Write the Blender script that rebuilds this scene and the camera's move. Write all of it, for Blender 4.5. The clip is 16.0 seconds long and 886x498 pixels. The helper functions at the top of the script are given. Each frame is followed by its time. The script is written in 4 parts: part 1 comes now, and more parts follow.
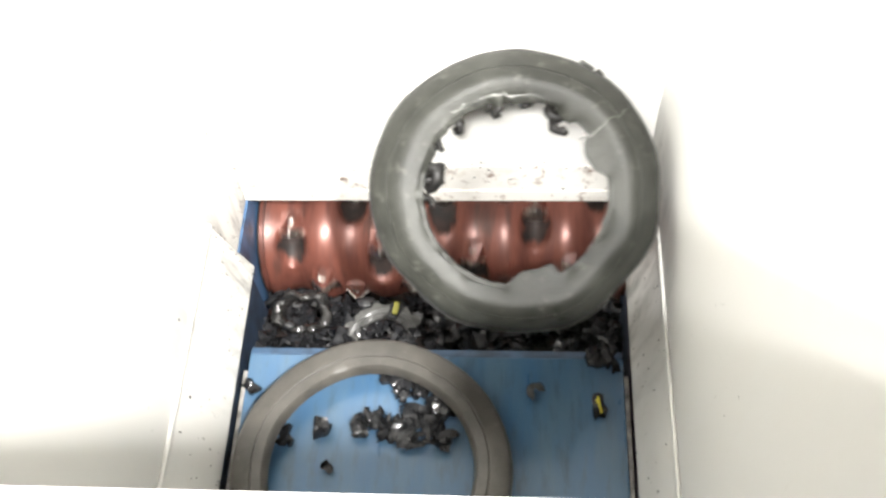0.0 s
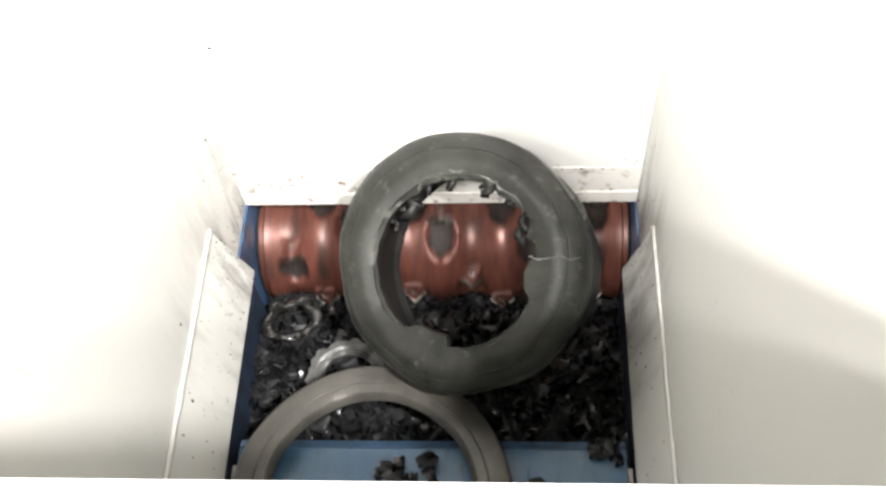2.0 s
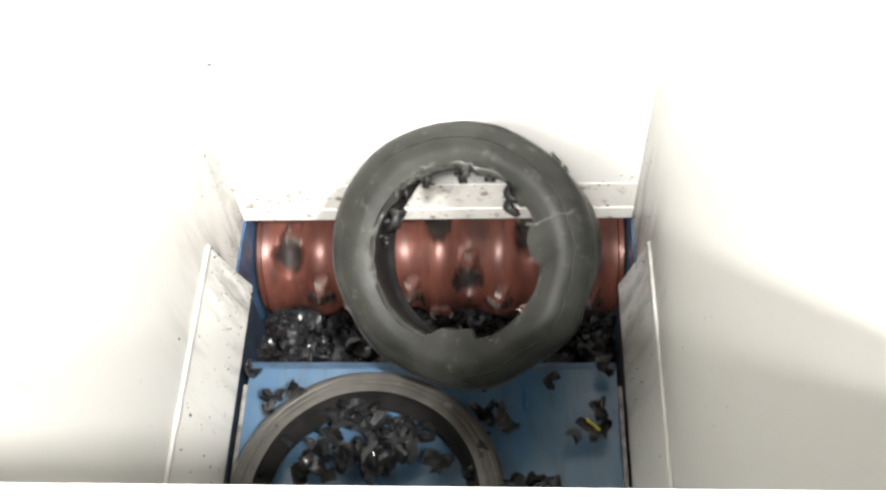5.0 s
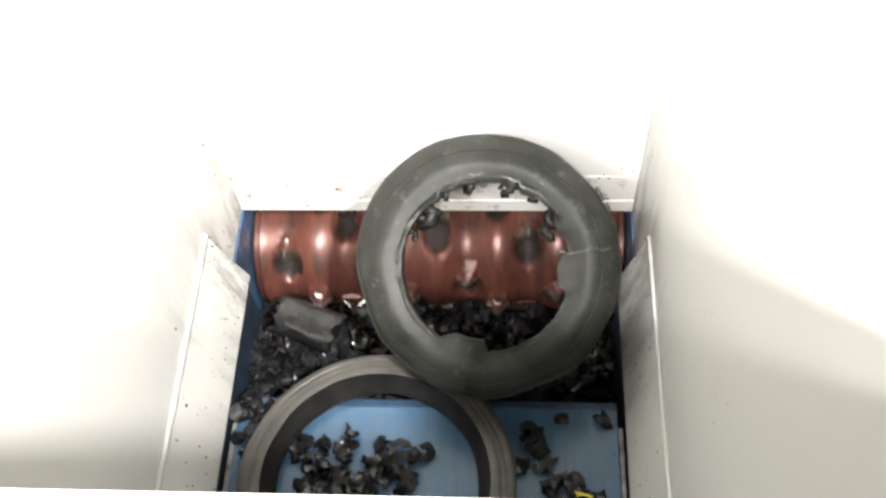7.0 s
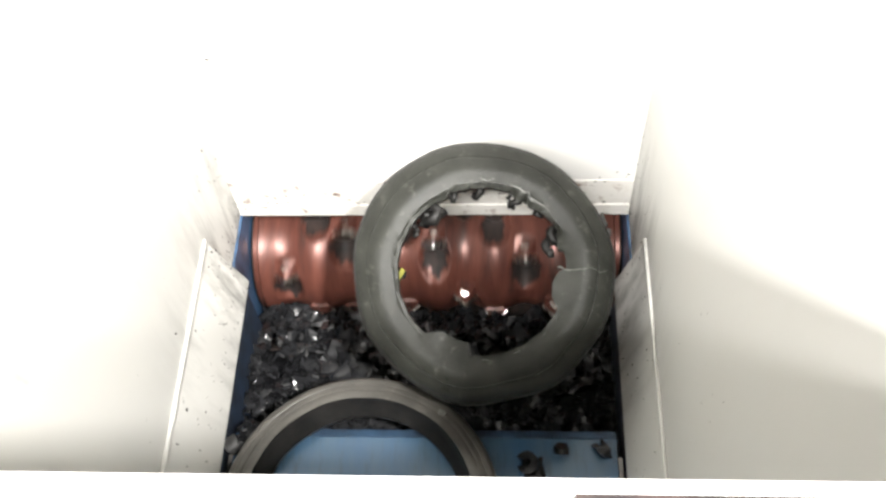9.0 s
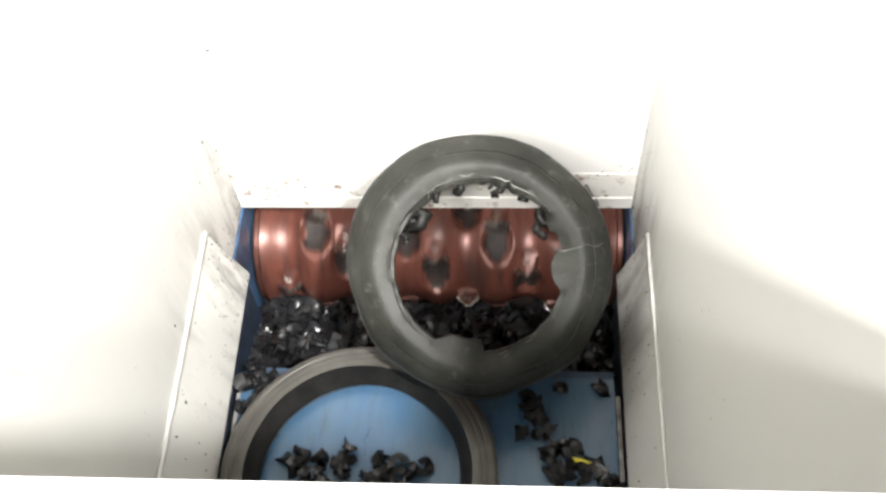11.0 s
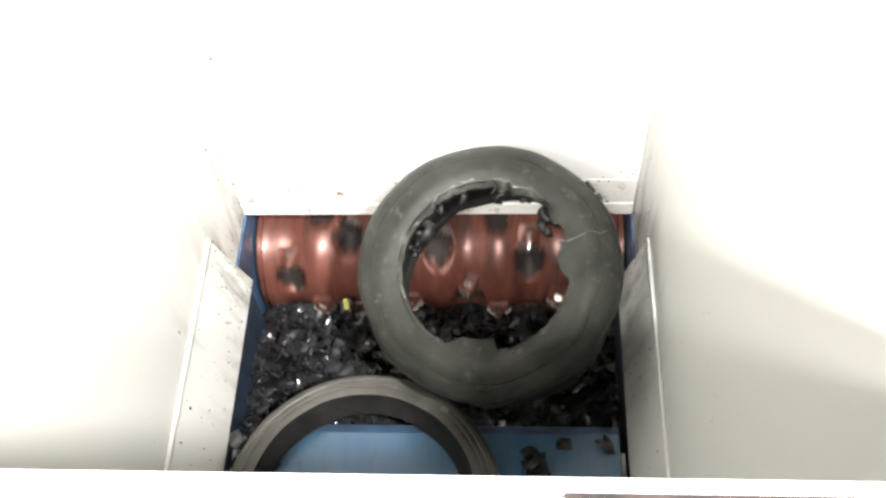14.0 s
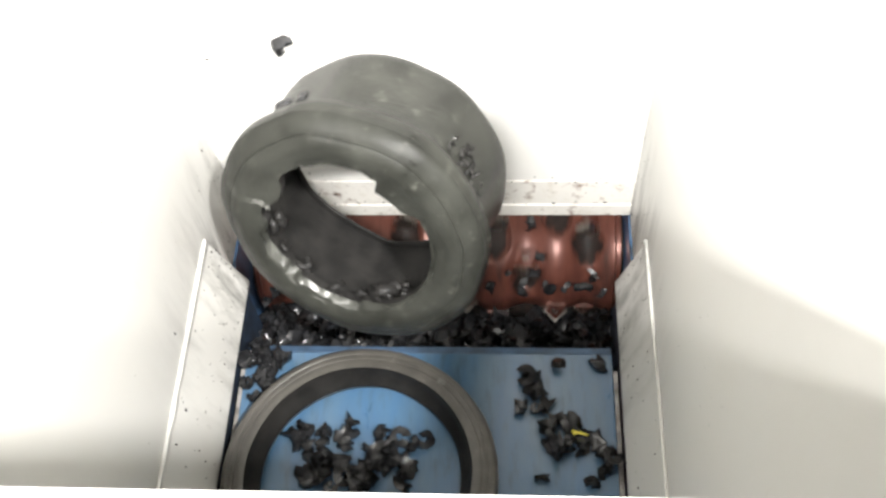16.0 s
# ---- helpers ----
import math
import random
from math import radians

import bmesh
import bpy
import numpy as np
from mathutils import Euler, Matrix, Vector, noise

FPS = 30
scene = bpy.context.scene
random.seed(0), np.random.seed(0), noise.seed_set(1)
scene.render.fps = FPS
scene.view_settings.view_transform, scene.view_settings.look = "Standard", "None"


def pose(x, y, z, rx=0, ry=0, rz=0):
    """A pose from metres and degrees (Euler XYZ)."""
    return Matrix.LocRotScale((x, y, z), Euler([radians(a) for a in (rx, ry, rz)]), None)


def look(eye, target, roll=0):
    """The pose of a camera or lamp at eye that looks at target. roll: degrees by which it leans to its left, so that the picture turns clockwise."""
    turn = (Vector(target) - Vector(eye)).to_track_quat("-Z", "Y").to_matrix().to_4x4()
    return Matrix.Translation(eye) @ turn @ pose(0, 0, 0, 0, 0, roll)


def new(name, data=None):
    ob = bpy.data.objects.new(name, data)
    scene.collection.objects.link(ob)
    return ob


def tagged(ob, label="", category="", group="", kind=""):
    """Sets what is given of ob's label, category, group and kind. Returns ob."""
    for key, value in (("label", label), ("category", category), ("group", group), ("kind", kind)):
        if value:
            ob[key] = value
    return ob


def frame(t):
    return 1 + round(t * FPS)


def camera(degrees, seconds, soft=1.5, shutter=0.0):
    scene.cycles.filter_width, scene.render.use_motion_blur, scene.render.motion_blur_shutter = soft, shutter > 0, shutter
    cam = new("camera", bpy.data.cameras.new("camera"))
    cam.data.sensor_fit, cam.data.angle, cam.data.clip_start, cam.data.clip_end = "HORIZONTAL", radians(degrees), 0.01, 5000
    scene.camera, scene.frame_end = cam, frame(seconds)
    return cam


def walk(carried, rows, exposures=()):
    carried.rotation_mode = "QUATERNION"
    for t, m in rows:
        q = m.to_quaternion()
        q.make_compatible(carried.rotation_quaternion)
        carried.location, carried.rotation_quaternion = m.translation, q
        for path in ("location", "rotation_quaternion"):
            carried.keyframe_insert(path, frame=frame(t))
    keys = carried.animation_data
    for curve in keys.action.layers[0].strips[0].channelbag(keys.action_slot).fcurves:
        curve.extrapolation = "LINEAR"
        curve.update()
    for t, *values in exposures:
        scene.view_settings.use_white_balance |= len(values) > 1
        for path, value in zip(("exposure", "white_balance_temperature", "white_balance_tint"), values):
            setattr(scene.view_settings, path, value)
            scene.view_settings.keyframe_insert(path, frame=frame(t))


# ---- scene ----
cam = camera(47.9, 16.0, soft=2.7, shutter=0.5)
walk(cam, (
    (0, pose(0.1613, -1.0602, 1.8603, 30.808, 3.25, 2.352)),
    (0.5, pose(0.165, -1.069, 1.8737, 30.777, 3.433, 1.915)),
    (1, pose(0.1663, -1.0749, 1.8783, 30.88, 3.69, 1.57)),
    (1.5, pose(0.1673, -1.0735, 1.8786, 30.997, 3.703, 1.641)),
    (2, pose(0.1672, -1.072, 1.8779, 30.927, 3.628, 1.744)),
    (2.5, pose(0.1661, -1.0687, 1.8774, 30.85, 3.601, 1.845)),
    (3, pose(0.1616, -1.0692, 1.8784, 30.906, 3.361, 1.821)),
    (3.5, pose(0.1619, -1.0725, 1.8809, 31.09, 3.393, 1.809)),
    (4, pose(0.1626, -1.0767, 1.8849, 31.344, 3.424, 1.774)),
    (6.3, pose(0.1704, -1.0809, 1.8892, 32.219, 3.182, 1.624)),
    (6.5, pose(0.1662, -1.0788, 1.8943, 31.881, 2.923, 1.819)),
    (7, pose(0.1628, -1.0695, 1.8816, 31.263, 2.957, 2.162)),
    (7.5, pose(0.1572, -1.0701, 1.8807, 31.053, 2.902, 2.084)),
    (8, pose(0.1612, -1.0759, 1.8853, 31.279, 3.015, 1.958)),
    (8.5, pose(0.1612, -1.0822, 1.8899, 31.595, 3.056, 1.865)),
    (9, pose(0.1614, -1.0838, 1.8896, 31.684, 2.992, 1.738)),
    (9.5, pose(0.1651, -1.083, 1.8893, 31.657, 3.026, 1.796)),
    (10, pose(0.1691, -1.0748, 1.8819, 31.243, 3.008, 1.918)),
    (12.5, pose(0.1661, -1.0741, 1.884, 31.2, 3.225, 2.323)),
    (13, pose(0.1656, -1.0745, 1.8854, 31.38, 3.189, 2.092)),
    (13.5, pose(0.1675, -1.0775, 1.887, 31.487, 3.374, 2.138)),
    (14, pose(0.1682, -1.0844, 1.8909, 31.647, 3.29, 1.972)),
    (14.5, pose(0.17, -1.0864, 1.8907, 31.81, 3.078, 1.926)),
    (15, pose(0.1692, -1.081, 1.8869, 31.709, 2.929, 2.139)),
    (15.5, pose(0.1687, -1.0738, 1.8834, 31.52, 3.102, 2.251)),
    (16, pose(0.1694, -1.075, 1.8886, 31.534, 3.125, 2.008)),
), exposures=((0, -0.22), (0.25, -0.27), (0.5, -0.36), (1.0, -0.68), (1.5, -0.76), (4.0, -0.74), (6.3, -0.82), (6.6, -0.78), (7.0, -0.66), (7.5, -0.54), (8.0, -0.52), (8.5, -0.60), (9.0, -0.74), (9.5, -0.82),
              (10.2, -0.84), (12.3, -0.56), (13.5, -0.54), (14.0, -0.64), (14.5, -0.80), (15.0, -0.78), (15.5, -0.74), (16, -0.58)))

# ---- world and lamps ----
world = bpy.data.worlds.new("world")
scene.world = world
world.use_nodes = True
world.node_tree.nodes["Background"].inputs[0].default_value = (1.0, 0.98, 0.95, 1)
world.node_tree.nodes["Background"].inputs[1].default_value = 0.028


def area_lamp(name, eye, target, size_x, size_y, watts, colour):
    data = bpy.data.lights.new(name, "AREA")
    data.shape, data.size, data.size_y, data.energy, data.color = "RECTANGLE", size_x, size_y, watts, colour
    ob = new(name, data)
    ob.matrix_basis = look(eye, target)
    return ob


# unseen lamps under the hall's ceiling: rows of tubes, the middle one added as fill, and one compact lamp over the
# feeding side
for eye, length, depth, watts in (((-1.6, -2.38, 3.4), 2.2, 0.10, 450), ((1.0, -1.69, 3.4), 0.14, 0.14, 560), ((0.0, -2.04, 3.4), 0.9, 0.10, 370)):
    area_lamp("unseen_lamp", eye, (eye[0], -0.2, 0.3), length, depth, watts, (1.0, 0.98, 0.945))


# ---- materials ----
def material(name, colour, rough=0.5, metal=0.0, second=None, scale=8.0, spread=(0.4, 0.65), bump=0.1, fine=120.0,
             stretch=(1, 1, 1), third=None, third_scale=3.0, third_spread=(0.6, 0.75), vary=0.0, rough_vary=0.1, smear=None, spec=0.5):
    """A surface of two or three mixed colours at two scales, with fine relief."""
    m = bpy.data.materials.new(name)
    m.use_nodes = True
    nt = m.node_tree
    n, link = nt.nodes, nt.links.new
    b = n["Principled BSDF"]
    b.inputs["Metallic"].default_value = metal
    b.inputs["Specular IOR Level"].default_value = spec
    tc = n.new("ShaderNodeTexCoord")
    mp = n.new("ShaderNodeMapping")
    mp.inputs["Scale"].default_value = stretch
    link(tc.outputs["Object"], mp.inputs["Vector"])

    def noise_ramp(s, lo, hi, detail=6.0, src=mp):
        t = n.new("ShaderNodeTexNoise")
        t.inputs["Scale"].default_value = s
        t.inputs["Detail"].default_value = detail
        t.inputs["Roughness"].default_value = 0.65
        link(src.outputs[0], t.inputs["Vector"])
        r = n.new("ShaderNodeMapRange")
        r.inputs["From Min"].default_value, r.inputs["From Max"].default_value = lo, hi
        link(t.outputs["Fac"], r.inputs["Value"])
        return r.outputs[0], t.outputs["Fac"]

    def mix(a, c, fac):
        x = n.new("ShaderNodeMix")
        x.data_type = "RGBA"
        link(fac, x.inputs["Factor"])
        for value, socket in ((a, x.inputs["A"]), (c, x.inputs["B"])):
            if isinstance(value, tuple):
                socket.default_value = (*value, 1)
            else:
                link(value, socket)
        return x.outputs["Result"]

    fac, raw = noise_ramp(scale, *spread)
    col = mix(colour, second or tuple(0.8 * v for v in colour), fac)
    if third:
        f3, _ = noise_ramp(third_scale, *third_spread, detail=9.0)
        col = mix(col, third, f3)
    if smear:
        # rubber dust smeared by what the rotor throws at the lower walls
        streak = n.new("ShaderNodeMapping")
        streak.inputs["Scale"].default_value = (1, 1, 0.16)
        link(tc.outputs["Object"], streak.inputs["Vector"])
        f4, _ = noise_ramp(22.0, 0.45, 0.66, detail=12.0, src=streak)
        sep = n.new("ShaderNodeSeparateXYZ")
        link(tc.outputs["Object"], sep.inputs[0])
        for axis, lo, hi in (("Y", -0.42, 0.06), ("Z", 0.44, 0.06)):
            r = n.new("ShaderNodeMapRange")
            r.inputs["From Min"].default_value, r.inputs["From Max"].default_value = lo, hi
            link(sep.outputs[axis], r.inputs["Value"])
            mul = n.new("ShaderNodeMath")
            mul.operation = "MULTIPLY"
            link(f4, mul.inputs[0])
            link(r.outputs[0], mul.inputs[1])
            f4 = mul.outputs[0]
        col = mix(col, smear, f4)
    if vary:
        oi = n.new("ShaderNodeObjectInfo")
        geo = n.new("ShaderNodeNewGeometry")
        add = n.new("ShaderNodeMath")
        add.operation = "ADD"
        link(oi.outputs["Random"], add.inputs[0])
        link(geo.outputs["Random Per Island"], add.inputs[1])
        wrap = n.new("ShaderNodeMath")
        wrap.operation = "FRACT"
        link(add.outputs[0], wrap.inputs[0])
        hsv = n.new("ShaderNodeHueSaturation")
        rng = n.new("ShaderNodeMapRange")
        rng.inputs["To Min"].default_value, rng.inputs["To Max"].default_value = 1 - vary, 1 + vary
        link(wrap.outputs[0], rng.inputs["Value"])
        link(rng.outputs[0], hsv.inputs["Value"])
        link(col, hsv.inputs["Color"])
        col = hsv.outputs["Color"]
    link(col, b.inputs["Base Color"])
    rr = n.new("ShaderNodeMapRange")
    rr.inputs["To Min"].default_value, rr.inputs["To Max"].default_value = max(0.03, rough - rough_vary), min(1, rough + rough_vary)
    link(raw, rr.inputs["Value"])
    link(rr.outputs[0], b.inputs["Roughness"])
    if bump:
        _, h = noise_ramp(fine, 0, 1, detail=4.0)
        bp = n.new("ShaderNodeBump")
        bp.inputs["Strength"].default_value, bp.inputs["Distance"].default_value = bump, 0.002
        link(h, bp.inputs["Height"])
        link(bp.outputs[0], b.inputs["Normal"])
    return m


# one white paint in lit and shaded copies: back wall brighter, side walls dimmer
PAINT = material("white_painted_steel_dimmed", (0.58, 0.573, 0.548), 0.42, second=(0.585, 0.575, 0.54), scale=5, spread=(0.45, 0.8), bump=0.05,
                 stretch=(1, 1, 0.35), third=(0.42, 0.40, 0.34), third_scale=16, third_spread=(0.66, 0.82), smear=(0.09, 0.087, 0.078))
PAINT_BACK_LIT = material("white_painted_back_lit", (0.80, 0.79, 0.765), 0.42, second=(0.74, 0.73, 0.70), scale=5, spread=(0.45, 0.8), bump=0.05, stretch=(1, 1, 0.35))
PAINT_WORN = material("scuffed_white_paint", (0.74, 0.72, 0.68), 0.45, second=(0.58, 0.54, 0.47), scale=24, spread=(0.54, 0.76), bump=0.1,
                      third=(0.20, 0.13, 0.10), third_scale=30, third_spread=(0.55, 0.70))
BLUE = material("blue_machine_paint", (0.050, 0.114, 0.205), 0.30, second=(0.072, 0.130, 0.195), scale=4, bump=0.05,
                stretch=(3, 0.7, 1), third=(0.050, 0.088, 0.125), third_scale=14, third_spread=(0.52, 0.74))
BLUE_SIDE = material("dark_blue_side_paint", (0.062, 0.135, 0.255), 0.32, second=(0.02, 0.04, 0.075), scale=10, bump=0.08, stretch=(1, 1, 0.4), third=(0.02, 0.025, 0.03), third_scale=20, third_spread=(0.58, 0.74))
NAVY = material("near_black_navy_paint", (0.018, 0.032, 0.058), 0.45, second=(0.012, 0.016, 0.024), scale=20, bump=0.1)
RAIL = material("worn_grey_steel", (0.42, 0.40, 0.38), 0.5, metal=0.3, second=(0.12, 0.11, 0.10), scale=18, bump=0.1)
BLUE_DARK = material("grimy_blue_paint", (0.05, 0.10, 0.18), 0.45, second=(0.03, 0.05, 0.08), scale=14, bump=0.1)
ROTOR_RED = material("red_brown_rotor_steel", (0.150, 0.053, 0.038), 0.36, metal=0.30, second=(0.078, 0.027, 0.020), scale=34, spread=(0.36, 0.66), bump=0.2, fine=160,
                     stretch=(1, 0.22, 0.22), third=(0.045, 0.027, 0.023), third_scale=22, third_spread=(0.54, 0.70), rough_vary=0.2)
GRIME = material("black_rubber_grime", (0.014, 0.012, 0.0115), 0.55, second=(0.034, 0.023, 0.020), scale=40, bump=0.5, fine=90, spec=0.18)
STEEL = material("bare_tool_steel", (0.55, 0.52, 0.48), 0.28, metal=1.0, second=(0.35, 0.32, 0.29), scale=40, bump=0.08)
RUBBER = material("dusty_grey_tyre_rubber", (0.0135, 0.0140, 0.0120), 0.32, second=(0.0330, 0.0340, 0.0295), scale=9.5, spread=(0.32, 0.66), bump=0.55, fine=210,
                  third=(0.088, 0.089, 0.077), third_scale=44, third_spread=(0.58, 0.78), rough_vary=0.14, spec=0.16)
RUBBER_RING = material("worn_ring_rubber", (0.050, 0.047, 0.042), 0.40, second=(0.080, 0.075, 0.066), scale=14, bump=0.2, fine=80,
                       third=(0.16, 0.155, 0.14), third_scale=30, third_spread=(0.64, 0.8))
# black rubber, which also stands in for the shade inside the ring
INNER = material("black_and_shaded_rubber", (0.010, 0.0097, 0.0095), 0.45, second=(0.020, 0.019, 0.018), scale=20, bump=0.4, spec=0.22)
CUT = material("pale_torn_rubber", (0.13, 0.13, 0.118), 0.5, second=(0.07, 0.07, 0.064), scale=30, bump=0.2)
CHIP = material("shiny_black_rubber_chip", (0.0115, 0.0118, 0.0130), 0.17, second=(0.028, 0.0284, 0.0305), scale=22, bump=0.22, fine=120, vary=0.3, rough_vary=0.15, spec=0.42)
RUBBER_CHUNK = material("wet_black_rubber", (0.010, 0.0098, 0.0096), 0.15, second=(0.022, 0.021, 0.020), scale=26, bump=0.28, fine=45)
LIP = material("highlit_torn_lip", (0.034, 0.035, 0.031), 0.26, second=(0.085, 0.086, 0.078), scale=30, bump=0.5, fine=90)
OFFCUT = material("torn_grey_rubber", (0.036, 0.036, 0.034), 0.34, second=(0.090, 0.089, 0.085), scale=26, bump=0.35, fine=110)
YELLOW = material("yellow_paint_mark", (0.75, 0.66, 0.05), 0.5, second=(0.6, 0.5, 0.04), scale=60, bump=0.1)
YELLOW_DULL = material("dirty_yellow_paint", (0.36, 0.34, 0.06), 0.5, second=(0.12, 0.12, 0.04), scale=50, bump=0.2)
CONCRETE = material("grey_concrete", (0.22, 0.21, 0.20), 0.8, second=(0.16, 0.155, 0.15), scale=3)
PLASTER = material("pale_plaster", (0.40, 0.39, 0.37), 0.85, second=(0.34, 0.33, 0.32), scale=2)


# ---- mesh helpers ----
def mesh_object(name, bm, mats, smooth=False, sharp=None):
    bmesh.ops.recalc_face_normals(bm, faces=bm.faces)
    me = bpy.data.meshes.new(name)
    bm.to_mesh(me)
    bm.free()
    for m in mats if isinstance(mats, (list, tuple)) else [mats]:
        me.materials.append(m)
    if smooth:
        me.polygons.foreach_set("use_smooth", [True] * len(me.polygons))
        if sharp:
            me.set_sharp_from_angle(angle=radians(sharp))
    return new(name, me)


def part(name, bm, mats, parent, label="", smooth=False, sharp=None, m=None):
    ob = mesh_object(name, bm, mats, smooth, sharp)
    ob.parent = parent
    if m is not None:
        ob.matrix_basis = m
    if label:
        tagged(ob, label)
    return ob


def thing(name, label, category, m=None, group="", kind=""):
    ob = new(name)
    ob.empty_display_size = 0.05
    if m is not None:
        ob.matrix_basis = m
    return tagged(ob, label, category, group, kind)


def box(bm, lo, hi, bevel=0.0):
    c = [(a + b) / 2 for a, b in zip(lo, hi)]
    s = [abs(b - a) for a, b in zip(lo, hi)]
    made = bmesh.ops.create_cube(bm, size=1.0, matrix=Matrix.Translation(c) @ Matrix.Diagonal((*s, 1)))
    if bevel:
        edges = list({e for v in made["verts"] for e in v.link_edges})
        bmesh.ops.bevel(bm, geom=edges, offset=bevel, segments=2, profile=0.5, affect="EDGES")
    return bm


def boxed(lo, hi, bevel=0.0):
    return box(bmesh.new(), lo, hi, bevel)


def prism(points, axis, lo, hi, bevel=0.0):
    """An outline in the plane across an axis, drawn out from lo to hi. axis 'x': (y, z); 'y': (x, z); 'z': (x, y)."""
    bm = bmesh.new()

    def at(p, d):
        return {"x": (d, p[0], p[1]), "y": (p[0], d, p[1]), "z": (p[0], p[1], d)}[axis]

    a = [bm.verts.new(at(p, lo)) for p in points]
    b = [bm.verts.new(at(p, hi)) for p in points]
    bm.faces.new(a)
    bm.faces.new(b[::-1])
    for i in range(len(a)):
        j = (i + 1) % len(a)
        bm.faces.new((a[i], b[i], b[j], a[j]))
    if bevel:
        bmesh.ops.bevel(bm, geom=list(bm.edges), offset=bevel, segments=1, affect="EDGES")
    return bm


def revolve(profile, steps, radius_of=None, closed=False):
    """A profile of (radius, height) turned round z; radius_of(r, z, angle) may change it."""
    bm = bmesh.new()
    rings = []
    for i in range(steps):
        a = 2 * math.pi * i / steps
        ring = []
        for k, (r, z) in enumerate(profile):
            if radius_of:
                r, z = radius_of(k, r, z, a)
            ring.append(bm.verts.new((r * math.cos(a), r * math.sin(a), z)))
        rings.append(ring)
    count = len(profile)
    for i in range(steps):
        p, q = rings[i], rings[(i + 1) % steps]
        for k in range(count if closed else count - 1):
            l = (k + 1) % count
            bm.faces.new((p[k], q[k], q[l], p[l]))
    return bm


# ---- the hall round the machine ----
def hall():
    tagged(mesh_object("floor", boxed((-4.2, -5.2, -1.35), (4.2, 3.4, -1.25)), CONCRETE), "grey concrete workshop floor", "floor", kind="structure")
    for name, lo, hi in (("wall_west", (-4.3, -5.2, -1.25), (-4.2, 3.4, 4.2)), ("wall_east", (4.2, -5.2, -1.25), (4.3, 3.4, 4.2)),
                         ("wall_south", (-4.3, -5.3, -1.25), (4.3, -5.2, 4.2)), ("wall_north", (-4.3, 3.4, -1.25), (4.3, 3.5, 4.2))):
        tagged(mesh_object(name, boxed(lo, hi), PLASTER), "plain pale plaster workshop wall", "wall", kind="structure")
    tagged(mesh_object("ceiling", boxed((-4.3, -5.3, 4.2), (4.3, 3.5, 4.3)), PLASTER), "plain pale workshop ceiling", "ceiling", kind="structure")


HALF, BACK, FRONT, RIM = 0.442, 0.173, -0.951, 1.50
LEDGE_H, CHAMBER = 0.213, 0.400


# ---- hopper ----
def hopper():
    h = thing("shredder_hopper", "white painted sheet steel feed hopper with scuffed walls", "hopper")
    t = 0.006
    for s in (-1, 1):
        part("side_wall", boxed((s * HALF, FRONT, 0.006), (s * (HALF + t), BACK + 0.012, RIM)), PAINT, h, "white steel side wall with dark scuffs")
        # slanted deflector: outer edge on the wall, inner edge above the ram
        bm = prism([(s * (HALF - 0.001), LEDGE_H), (s * CHAMBER, 0.0), (s * (CHAMBER + 0.004), -0.004), (s * (HALF - 0.001), LEDGE_H - 0.03)], "y", FRONT + 0.002, -0.012)
        for v in bm.verts:
            if v.co.y > -0.1:
                v.co.y = -0.030 if v.co.z > 0.1 else -0.003
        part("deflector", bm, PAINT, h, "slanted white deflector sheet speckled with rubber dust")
        bm = bmesh.new()
        prev = None
        for i in range(81):
            y = FRONT + 0.004 + (-0.034 - FRONT) * i / 80
            w = 0.0070 + 0.0017 * noise.noise((y * 24, s, 0)) + 0.0012 * noise.noise((y * 120, s, 4))
            row = [bm.verts.new((s * (HALF - 0.0005 - w * c), y, LEDGE_H + w * d)) for c, d in ((0, 1), (0.75, 0.75), (1.0, -0.6), (0, -1.0))]
            if prev:
                for k in range(4):
                    bm.faces.new((prev[k], prev[(k + 1) % 4], row[(k + 1) % 4], row[k]))
            else:
                bm.faces.new(row)
            prev = row
        bm.faces.new(prev[::-1])
        part("weld_bead", bm, PAINT, h, "bright painted weld along the deflector", smooth=True)
    part("back_wall", boxed((-HALF, BACK, 0.134), (HALF, BACK + t, RIM)), PAINT_BACK_LIT, h, "white steel back wall")
    part("lower_strip", boxed((-HALF, BACK - 0.002, 0.046), (HALF, BACK + t, 0.1325), 0.001), PAINT_WORN, h, "scuffed white strip with dirt and rust specks")
    part("bottom_bar", boxed((-HALF, BACK - 0.005, 0.004), (HALF, BACK + t, 0.0445), 0.002), PAINT_WORN, h, "chipped white edge bar over the rotor")
    part("front_wall", boxed((-HALF, FRONT - t, 0.0), (HALF, FRONT, RIM - 0.03)), PAINT, h)
    part("front_rim", boxed((-HALF - 0.03, FRONT - 0.0065, RIM - 0.03), (HALF + 0.03, FRONT, RIM), 0.0015), PAINT, h, "folded white front rim")
    part("rim_flange", boxed((-HALF - 0.03, FRONT - 0.045, RIM - 0.014), (HALF + 0.03, FRONT - 0.0080, RIM - 0.001), 0.002), PAINT, h, "white flange under the folded rim")
    part("rim_seam", boxed((0.190, FRONT - 0.0092, RIM - 0.02), (0.312, FRONT - 0.0066, RIM - 0.0006)), GRIME, h, "dark open seam in the rim")
    for s in (-1, 1):
        part("side_rim", boxed((s * (HALF + t), FRONT, RIM - 0.02), (s * (HALF + 0.04), BACK + 0.04, RIM + 0.002), 0.002), PAINT, h)
    part("back_rim", boxed((-HALF - 0.04, BACK + t, RIM - 0.02), (HALF + 0.04, BACK + 0.04, RIM + 0.0)), PAINT, h)
    return h


# ---- cutting chamber ----
AXIS_Y, AXIS_Z, ROTOR_R = 0.222, -0.222, 0.158


